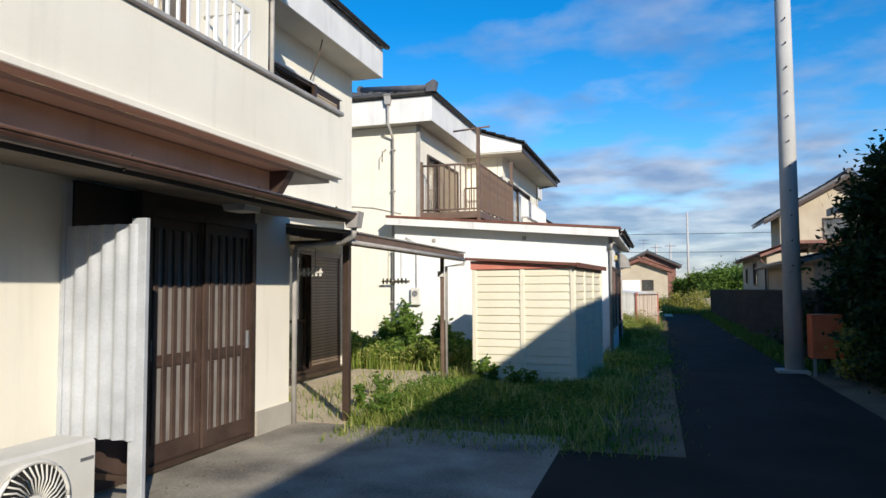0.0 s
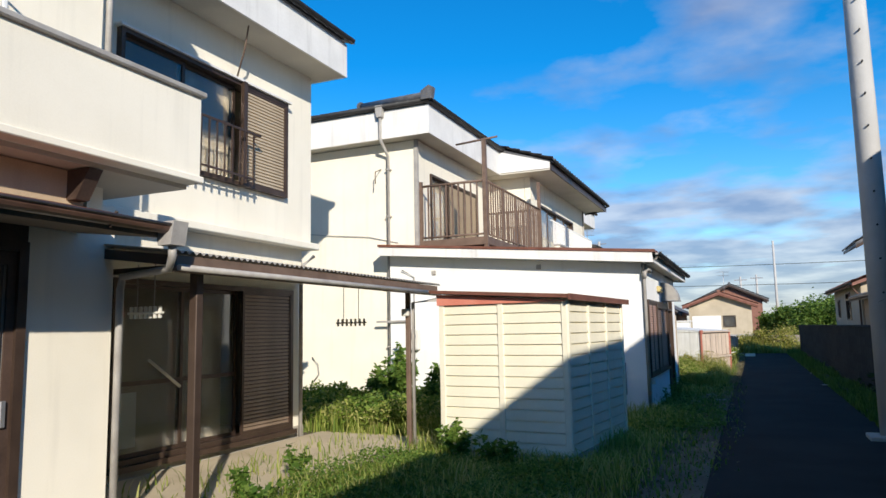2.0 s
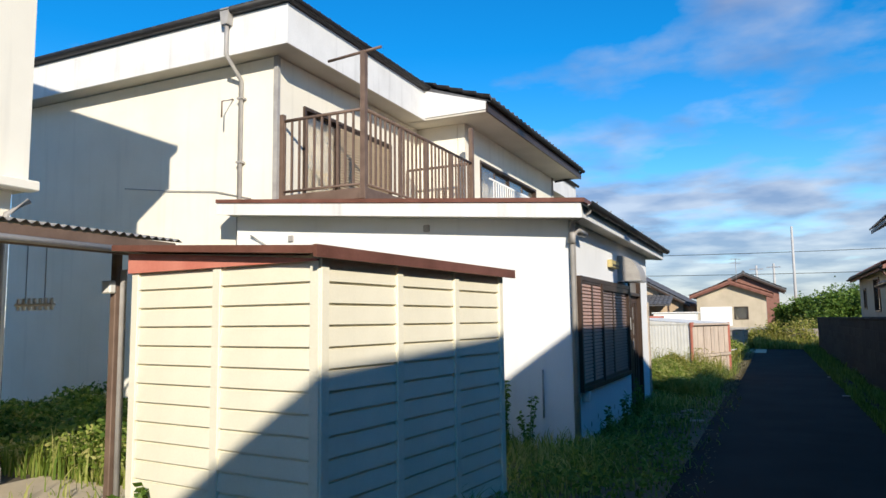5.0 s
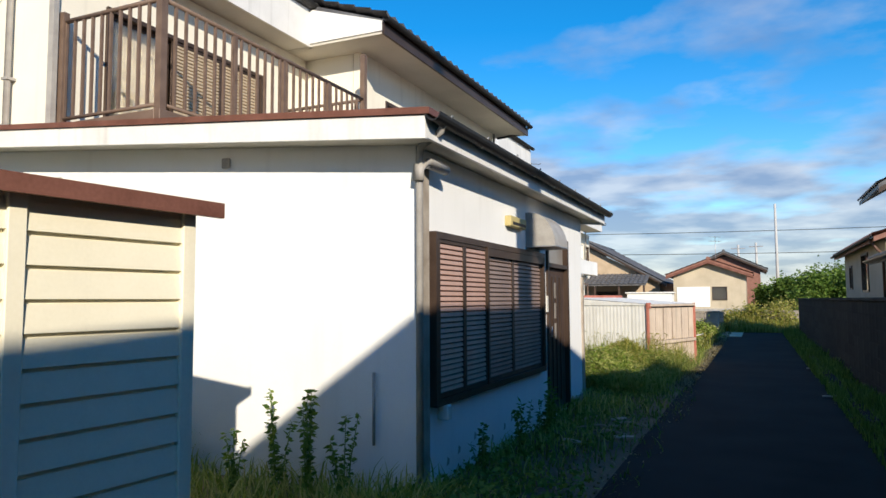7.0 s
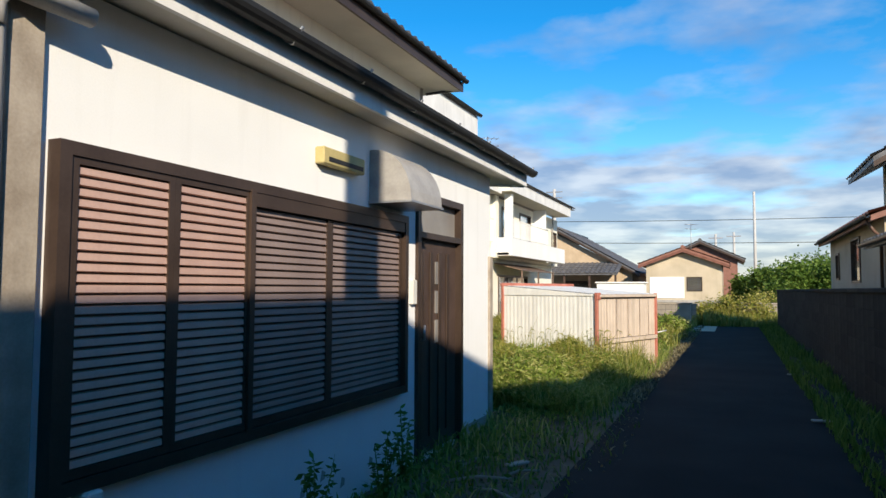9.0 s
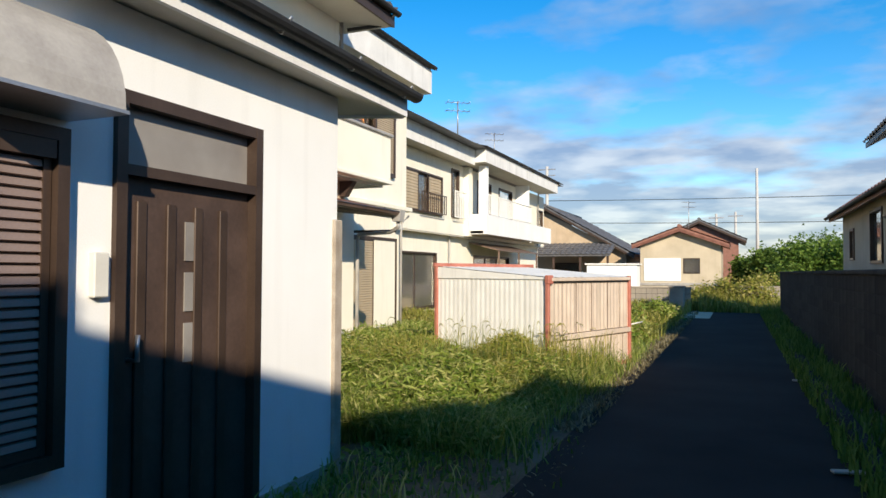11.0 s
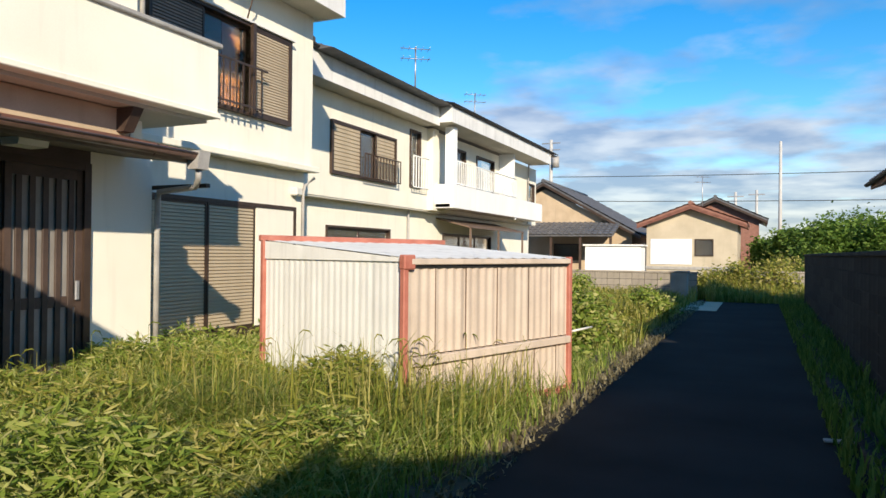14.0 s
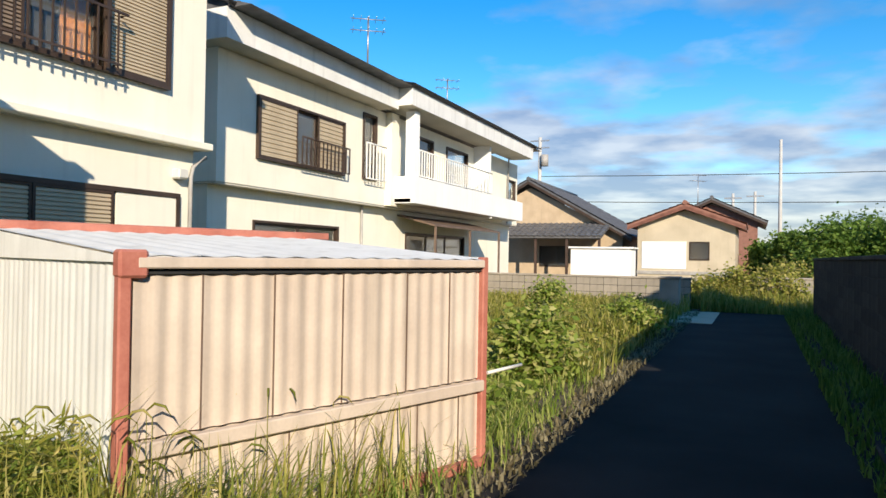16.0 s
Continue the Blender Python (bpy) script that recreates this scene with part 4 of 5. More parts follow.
# ---- garden shed ----
def garden_shed():
    s = thing("garden_shed", "cream-painted boarded shed with a brown tin roof", "shed", at=(-1.22, 10.9, 0.0), rz=-5.5)
    W, D, Z = 1.69, 2.36, 1.86
    part("body", B(-W + 0.02, -0.02, 0.02, D - 0.02, 0.0, Z), SHED_CREAM, s)
    part("base", B(-W - 0.01, 0.01, -0.01, D + 0.01, 0.0, 0.07), CONC, s)
    n = 14
    hgt = (Z - 0.1) / n
    def board(along):
        bm = bmesh.new()
        prism(bm, [(0.0, 0.012), (0.022, 0.012), (0.010, hgt - 0.006), (0.0, hgt - 0.006)], "x", 0, along)
        return mesh_of("board", bm, SHED_CREAM)
    # front, facing -y: two columns of boards between posts
    me = board((W - 0.21) / 2)
    for k in range(2):
        for i in range(n):
            ob = new("board", me)
            ob.parent = s
            ob.matrix_local = Matrix.Translation((-W + 0.07 + k * ((W - 0.21) / 2 + 0.07), 0.02, 0.07 + i * hgt)) @ Matrix.Rotation(0, 4, "Z") @ Matrix(((1, 0, 0, 0), (0, -1, 0, 0), (0, 0, 1, 0), (0, 0, 0, 1)))
    for xx in (-W, -W / 2 - 0.035, -0.07):
        part("post", B(xx, xx + 0.07, -0.012, 0.03, 0.05, Z + 0.02, bev=0.004), SHED_CREAM, s)
    # side, facing +x
    me = board((D - 0.28) / 3)
    for k in range(3):
        for i in range(n):
            ob = new("board", me)
            ob.parent = s
            ob.matrix_local = Matrix.Translation((-0.02, 0.07 + k * ((D - 0.28) / 3 + 0.07), 0.07 + i * hgt)) @ Matrix.Rotation(math.pi / 2, 4, "Z") @ Matrix(((1, 0, 0, 0), (0, -1, 0, 0), (0, 0, 1, 0), (0, 0, 0, 1)))
    for k in range(4):
        yy = k * ((D - 0.28) / 3 + 0.07)
        part("post", B(-0.03, 0.012, yy, yy + 0.07, 0.05, Z, bev=0.004), SHED_CREAM, s)
    part("red_board", prism(bmesh.new(), [(-W - 0.02, Z - 0.03), (0.0, Z - 0.03), (0.0, Z - 0.02), (-W - 0.02, Z + 0.11)], "y", -0.03, -0.013), RED_TIN, s, "faded red board under the roof")
    part("gable", prism(bmesh.new(), [(-W, Z), (-0.02, Z), (-W, Z + 0.11)], "y", -0.012, D), SHED_CREAM, s)
    rf = part("roof", prism(bmesh.new(), [(-W - 0.08, Z + 0.125), (0.08, Z + 0.0), (0.08, Z + 0.045), (-W - 0.08, Z + 0.165)], "y", -0.12, D + 0.09), SHED_ROOF, s, "rust-brown sheet roof")
    part("roof_edge", B(0.06, 0.085, -0.13, D + 0.1, Z - 0.02, Z + 0.05), SHED_ROOF, rf)


garden_shed()


# ---- low corrugated store ----
def tin_store():
    s = thing("tin_store", "low corrugated tin store with red steel frame among weeds", "shed", at=(-0.71, 25.88, 0.0), rz=-18.5)
    W, D, Z = 2.02, 2.38, 1.345
    sh = bmesh.new()
    corrugated(sh, W - 0.06, Z - 0.05, 0.085, 0.0045, (-W + 0.03, 0.02, 0.03), (1, 0, 0), (0, 0, 1), (0, -1, 0))
    prism(sh, [(-W + 0.03, Z - 0.025), (-0.03, Z - 0.025), (-0.03, Z + 0.0), (-W + 0.03, Z + 0.145)], "y", 0.0, 0.02)
    part("side_sheet", sh, TIN_WHITE, s, "white corrugated sheet")
    sh = bmesh.new()
    corrugated(sh, D - 0.1, Z - 0.62, 0.105, 0.012, (-0.036, 0.05, 0.57), (0, 1, 0), (0, 0, 1), (1, 0, 0))
    part("front_sheet", sh, TIN_BUFF, s, "buff ribbed sheet")
    sh = bmesh.new()
    corrugated(sh, D - 0.1, 0.46, 0.105, 0.012, (-0.036, 0.05, 0.03), (0, 1, 0), (0, 0, 1), (1, 0, 0))
    part("front_sheet", sh, TIN_BUFF, s, "buff ribbed sheet")
    for k, yy in enumerate((0.36, 0.74, 1.17, 1.65, 2.02)):
        part("seam", B(-0.026, -0.0215, yy, yy + 0.008, 0.57, Z - 0.06), RAIL_BROWN, s, "dark sheet seam")
        part("seam", B(-0.026, -0.0215, yy + 0.1, yy + 0.107, 0.04, 0.48), RAIL_BROWN, s, "dark sheet seam")
    part("shadow_gap", B(-0.03, -0.012, 0.06, D - 0.06, Z - 0.075, Z - 0.055), BLACK, s)
    part("inner_wall", B(-W + 0.05, -0.06, 0.04, D - 0.04, 0.0, Z - 0.04), TIN_BUFF, s)
    part("mid_rail", B(-0.03, 0.02, 0.06, D - 0.05, 0.49, 0.56, bev=0.006), TIN_BUFF, s)
    rf = bmesh.new()
    corrugated(rf, D, W + 0.01, 0.17, 0.008, (0.0, 0.0, Z), (0, 1, 0), Vector((-W, 0, 0.15)).normalized(), (0, 0, 1))
    part("roof_sheet", rf, TIN_WHITE, s, "pale sheet roof")
    for xx, yy, zt in ((-0.05, -0.02, Z + 0.02), (-0.05, D - 0.06, Z + 0.02), (-W - 0.01, -0.02, Z + 0.17), (-W - 0.01, D - 0.06, Z + 0.17)):
        part("post", B(xx, xx + 0.055, yy, yy + 0.055, 0.0, zt, bev=0.008), RUST_RED, s, "red oxide steel post")
    part("top_rail", B(-0.035, 0.02, 0.05, D - 0.06, Z - 0.05, Z + 0.0, bev=0.006), TIN_BUFF, s)
    part("back_rail", B(-W - 0.03, -W + 0.03, -0.03, D + 0.22, Z + 0.145, Z + 0.205, bev=0.008), RUST_RED, s, "red oxide steel rail")
    part("bottom_rail", B(-0.035, 0.02, 0.05, D - 0.06, 0.0, 0.06), RUST_RED, s)
    part("corner_plate", B(-0.055, 0.018, -0.026, 0.10, Z - 0.09, Z + 0.03, bev=0.012), RUST_RED, s, "red corner plate")
    part("latch_bar", tube(bmesh.new(), [(0.0, D, 0.6), (0.02, D + 0.35, 0.62)], 0.012), PLASTIC, s)


tin_store()


# ---- far house of the row ----
def house_far_row():
    h = thing("house", "two-storey white house with a white-railed balcony", "house", "row of rental houses")
    part("wall", wall_holes("x", -7.65, -7.5, 33.8, 51.5, 2.7, 5.2, [(34.9, 38.1, 3.26, 4.55), (39.0, 39.7, 3.3, 5.0), (41.6, 43.2, 2.9, 4.9), (44.2, 46.0, 2.9, 4.9), (50.2, 51.2, 3.4, 4.5)]), CREAM, h)
    part("wall", wall_holes("x", -7.95, -7.8, 33.9, 51.4, -0.1, 2.7, [(35.2, 38.4, 0.2, 2.05), (42.0, 46.5, 0.2, 2.05)]), CREAM, h)
    part("floor_slab", B(-14, -7.52, 33.82, 51.48, 2.66, 2.698), SOFFIT, h)
    part("wall", B(-14, -7.65, 33.8, 33.95, 2.7, 5.2), CREAM, h)
    part("wall", B(-14, -7.95, 33.9, 34.05, -0.1, 2.66), CREAM, h)
    part("wall", B(-14.1, -14, 33.8, 51.5, -0.1, 5.2), CREAM, h)
    part("room_wall", B(-10.1, -10, 34, 51.4, 0.0, 5.2), INTERIOR, h)
    w = sub("window", "brown window with tan shutter and lower guard rail", h)
    window_frame(w, -7.42, 34.9, 38.1, 3.26, 4.55, d=0.2)
    shutter_panel(w, -7.44, 34.95, 36.2, 3.3, 4.5, SHUTTER, BROWN_METAL, pitch=0.09)
    sash(w, -7.52, 36.2, 37.0, 3.3, 4.5)
    shutter_panel(w, -7.46, 37.0, 38.05, 3.3, 4.5, SHUTTER, BROWN_METAL, pitch=0.09)
    rail(w, (-7.3, 36.2), (-7.3, 38.1), 3.3, 3.9, BROWN_METAL, gap=0.16, r=0.012)
    w = sub("window", "dark ground-floor window with a brown frame", h)
    window_frame(w, -7.76, 35.2, 38.4, 0.2, 2.05)
    for i in range(2):
        sash(w, -7.84, 35.25 + i * 1.55, 36.8 + i * 1.55, 0.25, 2.0)
    w = sub("window", "dark ground-floor window under a lean-to", h)
    window_frame(w, -7.76, 42.0, 46.5, 0.2, 2.05)
    for i in range(3):
        sash(w, -7.84, 42.05 + i * 1.47, 43.5 + i * 1.47, 0.25, 2.0)
    for y0, y1, z0, z1 in ((39.0, 39.7, 3.3, 5.0), (41.6, 43.2, 2.9, 4.9), (44.2, 46.0, 2.9, 4.9), (50.2, 51.2, 3.4, 4.5)):
        w = sub("window", "dark upper window with a brown frame", h)
        window_frame(w, -7.46, y0, y1, z0, z1)
        sash(w, -7.55, y0 + 0.04, y1 - 0.04, z0 + 0.04, z1 - 0.04)
    part("meter_box", B(-7.5, -7.3, 40.2, 40.6, 2.7, 5.2), CREAM, h)
    # balcony
    part("balcony_floor", B(-7.5, -6.82, 40.4, 49.8, 2.8, 2.9), SOFFIT, h)
    p = part("balcony_parapet", B(-6.82, -6.7, 40.4, 49.8, 2.78, 3.5), WHITE, h, "white balcony wall")
    part("side_parapet", B(-7.5, -6.82, 40.4, 40.52, 2.78, 3.5), WHITE, p)
    part("side_parapet", B(-7.5, -6.82, 49.68, 49.8, 2.78, 3.5), WHITE, p)
    part("pillar", B(-7.0, -6.72, 40.42, 40.7, 3.5, 5.25), WHITE, h)
    part("pillar", B(-7.5, -6.9, 46.6, 46.75, 3.5, 5.25), WHITE, h)
    rail(p, (-6.76, 40.8), (-6.76, 46.5), 3.55, 4.25, RAIL_WHITE, gap=0.16, r=0.014)
    rail(p, (-7.3, 38.9), (-7.3, 39.9), 3.3, 4.2, RAIL_WHITE, gap=0.16, r=0.014)
    part("post", B(-6.82, -6.74, 46.4, 46.48, 2.7, 2.78), WHITE, h)
    # lean-to over the ground floor windows
    part("lean_to", prism(bmesh.new(), [(-7.8, 2.5), (-6.6, 2.2), (-6.6, 2.25), (-7.8, 2.55)], "y", 41.5, 47.0), RAIL_BROWN, h)
    for y in (41.6, 44.2, 46.9):
        part("lean_to_post", B(-6.66, -6.6, y, y + 0.06, -0.02, 2.2), RAIL_BROWN, h)
    # eaves and roof
    eave(h, -6.95, -14, 33.4, 39.9, 5.2, 5.75, right=False)
    eave(h, -6.55, -7.5, 39.9, 50.6, 5.3, 5.75)
    rf = part("roof", prism(bmesh.new(), [(-6.5, 5.76), (-10.3, 6.9), (-14, 5.76)], "y", 33.5, 51.6), TILE, h, "grey tiled roof")
    part("tiles", tiled_slope(bmesh.new(), (-6.48, 39.9, 5.8), (-6.48, 51.5, 5.8), (-3.8, 0, 1.14), 10, 0.3), TILE, rf)
    part("tiles", tiled_slope(bmesh.new(), (-6.9, 33.35, 5.85), (-6.9, 39.9, 5.85), (-3.4, 0, 1.05), 10, 0.3), TILE, rf)
    part("hip_cap", tube(bmesh.new(), [(-6.95, 33.4, 5.92), (-10.3, 33.5, 7.0)], 0.1), TILE, rf)
    part("down_pipe", tube(bmesh.new(), [(-6.5, 50.4, 5.7), (-7.4, 50.1, 5.3), (-7.45, 50.1, 2.7)], 0.035), PVC, h)
    part("down_pipe", tube(bmesh.new(), [(-7.72, 39.4, 2.7), (-7.72, 39.4, 0.0)], 0.035), PVC, h)


house_far_row()


def antenna(x, y, z0, z1, arms=3):
    a = thing("tv_antenna", "thin metal television antenna on a mast", "antenna", "roof antennas")
    part("mast", tube(bmesh.new(), [(x, y, z0), (x, y, z1)], 0.022, 6), STEEL, a)
    for k in range(arms):
        z = z1 - 0.06 - 0.28 * k
        b = part("boom", tube(bmesh.new(), [(x - 0.35, y - 0.25, z), (x + 0.35, y + 0.25, z)], 0.012, 5), STEEL, a)
        for j in range(5):
            d = -0.3 + j * 0.15
            part("element", tube(bmesh.new(), [(x + d + 0.14, y + d * 0.7 - 0.2, z), (x + d - 0.14, y + d * 0.7 + 0.2, z)], 0.007, 4), STEEL, b)


antenna(-7.0, 38.35, 5.85, 7.15, 2)
antenna(-8.3, 46.0, 6.3, 7.6, 2)
antenna(-1.0, 60.0, 3.7, 5.6, 2)


# ---- far plots ----
def gable_house(x0, x1, y0, y1, zw, za, over, wall_m, roof_m, label, windows=(), rows=8):
    h = thing("house", label, "house", "houses beyond the lane")
    c = (x0 + x1) / 2
    part("wall", wall_holes("y", y0, y0 + 0.15, x0, x1, -0.05, zw, [w for w in windows]), wall_m, h)
    sl = (za - zw) / ((x1 - x0) / 2 + over)
    part("gable", prism(bmesh.new(), [(x0, zw), (x1, zw), (c, zw + sl * (x1 - x0) / 2)], "y", y0, y0 + 0.15), wall_m, h)
    part("wall", B(x0, x0 + 0.15, y0 + 0.15, y1, -0.05, zw), wall_m, h)
    part("wall", B(x1 - 0.15, x1, y0 + 0.15, y1, -0.05, zw), wall_m, h)
    part("wall", B(x0, x1, y1, y1 + 0.15, -0.05, zw), wall_m, h)
    e = sl * over
    for s in (1, -1):
        q = [(c, za + 0.02), (c + s * (c - x0 + over), zw - e + 0.02), (c + s * (c - x0 + over), zw - e + 0.14), (c, za + 0.16)]
        r = part("roof_slope", prism(bmesh.new(), q, "y", y0 - 0.4, y1 + 0.4), roof_m, h)
        part("tiles", tiled_slope(bmesh.new(), (c + s * (c - x0 + over + 0.03), y0 - 0.42, zw - e + 0.15), (c + s * (c - x0 + over + 0.03), y1 + 0.42, zw - e + 0.15), (-s * (c - x0 + over), 0, za - zw + e), rows, 0.3), roof_m, r)
        part("barge_board", prism(bmesh.new(), [(p[0], p[1] - 0.12) if i in (0, 1) else (p[0], p[1] - 0.1) for i, p in enumerate(q)], "y", y0 - 0.44, y0 - 0.405), SHED_ROOF if roof_m is TILE_RED else BROWN_METAL, r)
    part("ridge", tube(bmesh.new(), [(c, y0 - 0.45, za + 0.2), (c, y1 + 0.45, za + 0.2)], 0.11), roof_m, h)
    for wx0, wx1, wz0, wz1 in windows:
        w = sub("window", "small dark window with a pale frame", h)
        f = bmesh.new()
        box(f, wx0, wx0 + 0.05, y0 - 0.03, y0 + 0.05, wz0, wz1), box(f, wx1 - 0.05, wx1, y0 - 0.03, y0 + 0.05, wz0, wz1)
        box(f, wx0, wx1, y0 - 0.031, y0 + 0.05, wz1 - 0.05, wz1), box(f, wx0, wx1, y0 - 0.031, y0 + 0.05, wz0, wz0 + 0.05)
        part("window_frame", f, BROWN_METAL, w)
        part("pane", B(wx0 + 0.05, wx1 - 0.05, y0 + 0.02, y0 + 0.026, wz0 + 0.05, wz1 - 0.05), GLASS, w)
        part("backing", B(wx0, wx1, y0 + 0.3, y0 + 0.32, wz0, wz1), INTERIOR, w)
    return h


hE = gable_house(-3.4, 0.8, 57.0, 63.0, 2.95, 3.75, 0.42, BEIGE, TILE_RED, "small beige gabled bungalow with reddish roof", [(-1.12, -0.26, 1.36, 2.2)])
part("wall_panel", B(-3.2, -1.25, 56.96, 56.99, 0.95, 2.2), WHITE, hE, "white boarded lower wall")
part("base_band", B(-3.42, 0.82, 56.95, 57.0, 0.7, 0.85), PVC, hE)
gable_house(-3.3, 1.7, 68.0, 76.0, 3.7, 4.9, 0.5, TILE_RED, TILE, "brick-red house with grey roof behind the bungalow", [(-1.5, -0.4, 2.2, 3.2)])
gable_house(-14.5, -4.6, 60.0, 70.0, 2.6, 5.4, 0.5, TAN_BAND, TILE, "old house with a broad grey tiled roof", [(-9.0, -7.4, 0.9, 2.0)], 12)
lt = solid("lean_to_roof", tiled_slope(prism(bmesh.new(), [(57.6, 2.35), (60.0, 3.1), (60.0, 3.2), (57.6, 2.45)], "x", -10.5, -5.2), (-10.5, 57.55, 2.46), (-5.2, 57.55, 2.46), (0, 2.45, 0.76), 6, 0.3), TILE, "low grey tiled porch roof", "roof", kind="structure")
for x in (-10.3, -8.6, -7.0, -5.4):
    solid("porch_post", B(x, x + 0.12, 57.7, 57.82, -0.02, 2.4), DARK_WOOD, "dark wooden porch post", "post", "porch posts", kind="structure")
wf = thing("storage_bin", "white low storage box with a flat lid", "storage box")
part("body", B(-5.8, -3.2, 54.0, 55.2, -0.02, 1.8), WHITE, wf)
part("lid", B(-5.9, -3.1, 53.9, 55.3, 1.8, 1.88, bev=0.01), WHITE_TRIM, wf)


def house_lane():
    """House close behind the block wall: a low wing, a lower storey and a gabled upper storey."""
    h = thing("house", "two-storey beige house with dark eaves close behind the block wall", "house", "houses beyond the lane")
    part("wing_wall", B(4.0, 8.5, 20.6, 28.4, -0.02, 2.22), TAN_BAND, h)
    wing = part("wing_roof", prism(bmesh.new(), [(3.6, 2.16), (8.5, 3.3), (8.5, 3.38), (3.6, 2.26)], "y", 20.2, 28.3), TILE, h, "low dark tiled roof")
    part("tiles", tiled_slope(bmesh.new(), (3.58, 20.2, 2.26), (3.58, 28.3, 2.26), (4.9, 0, 1.13), 14, 0.3), TILE, wing)
    part("wing_gutter", half_gutter(bmesh.new(), 3.54, 20.2, 28.3, 2.24, 0.05), PVC_BROWN, h)
    part("wall", wall_holes("x", 3.95, 4.1, 28.4, 36.0, -0.02, 2.8, [(31.0, 32.2, 1.6, 2.6), (34.2, 34.8, 1.7, 2.4)]), BEIGE, h)
    part("wall", B(4.1, 9.0, 28.4, 28.55, -0.02, 2.8), BEIGE, h)
    part("wall", B(4.1, 9.0, 35.85, 36.0, -0.02, 2.8), BEIGE, h)
    part("room_wall", B(5.4, 5.5, 28.6, 35.8, 0.0, 3.0), INTERIOR, h)
    for y0, y1, z0, z1 in ((31.0, 32.2, 1.6, 2.6), (34.2, 34.8, 1.7, 2.4)):
        w = sub("window", "brown framed side window", h)
        f = bmesh.new()
        ring(f, 3.92, 4.0, y0, y1, z0, z1, 0.05)
        part("window_frame", f, BROWN_METAL, w)
        part("pane", B(3.98, 3.986, y0 + 0.05, y1 - 0.05, z0 + 0.05, z1 - 0.05), GLASS, w)
    low = part("lower_roof", prism(bmesh.new(), [(3.68, 2.76), (5.0, 3.25), (9.3, 3.25), (9.3, 3.15), (5.0, 3.13), (3.68, 2.66)], "y", 28.0, 36.3), TILE_RED, h, "reddish lower tiled roof")
    part("tiles", tiled_slope(bmesh.new(), (3.66, 28.0, 2.78), (3.66, 36.3, 2.78), (1.32, 0, 0.49), 4, 0.3), TILE_RED, low)
    part("gutter", half_gutter(bmesh.new(), 3.62, 28.0, 36.3, 2.76, 0.05), BLACK, h)
    part("down_pipe", tube(bmesh.new(), [(3.64, 28.3, 2.7), (3.8, 28.45, 2.5), (3.9, 28.45, 2.4), (3.9, 28.45, 0.0)], 0.03), PVC_BROWN, h)
    part("upper_wall", wall_holes("y", 32.0, 32.15, 5.0, 10.0, 3.2, 4.6, [(6.6, 8.0, 3.5, 4.4)]), BEIGE, h)
    part("upper_wall", B(5.0, 5.15, 32.15, 34.45, 3.1, 4.6), BEIGE, h)
    part("upper_wall", B(5.15, 10.0, 34.45, 34.6, 3.1, 4.6), BEIGE, h)
    part("gable", prism(bmesh.new(), [(5.0, 4.6), (10.0, 4.6), (7.5, 6.0)], "y", 32.0, 32.15), BEIGE, h)
    w = sub("window", "dark upper window with a brown frame", h)
    f = bmesh.new()
    box(f, 6.6, 6.65, 31.97, 32.05, 3.5, 4.4), box(f, 7.95, 8.0, 31.97, 32.05, 3.5, 4.4), box(f, 6.65, 7.95, 31.972, 32.05, 4.35, 4.4), box(f, 6.65, 7.95, 31.972, 32.05, 3.5, 3.55)
    part("window_frame", f, BROWN_METAL, w)
    part("pane", B(6.65, 7.95, 32.02, 32.026, 3.55, 4.35), GLASS, w)
    part("backing", B(6.6, 8.0, 32.4, 32.42, 3.5, 4.4), INTERIOR, w)
    for sgn in (-1, 1):
        q = [(7.5, 6.03), (7.5 + sgn * 3.2, 4.24), (7.5 + sgn * 3.2, 4.36), (7.5, 6.19)]
        rf = part("roof_slope", prism(bmesh.new(), q, "y", 31.4, 35.0), TILE, h, "steep dark tiled roof")
        part("tiles", tiled_slope(bmesh.new(), (7.5 + sgn * 3.23, 31.4, 4.36), (7.5 + sgn * 3.23, 35.0, 4.36), (-sgn * 3.23, 0, 1.84), 12, 0.3), TILE, rf)
        part("barge_board", prism(bmesh.new(), [(p[0], p[1] - 0.11) for p in q], "y", 31.36, 31.395), BROWN_METAL, rf)
    part("ridge", tube(bmesh.new(), [(7.5, 31.3, 6.22), (7.5, 35.1, 6.22)], 0.11), TILE, h)


house_lane()


# ---- walls of blocks ----
def block_wall(name, p0, length, rz, z0, height, courses, material, label, cap=True, bl=0.4, thick=0.12):
    w = thing(name, label, "wall", at=(p0[0], p0[1], z0), rz=rz, kind="structure")
    ch = height / courses
    me = mesh_of("block", B(0.005, bl - 0.005, 0.0, thick, 0.005, ch - 0.005, bev=0.006), material)
    n = int(length / bl)
    part("core", B(0, n * bl, 0.006, thick - 0.006, 0, height), CONC_DK, w, "recessed mortar")
    lim = 0
    for i in range(n):
        for c in range(courses):
            if lim >= 290:
                break
            ob = new("block", me)
            ob.parent, ob.location = w, (i * bl, 0, c * ch)
            lim += 1
    if cap:
        part("coping", B(-0.02, n * bl + 0.02, -0.025, thick + 0.025, height, height + 0.06, bev=0.012), material, w)
    return w


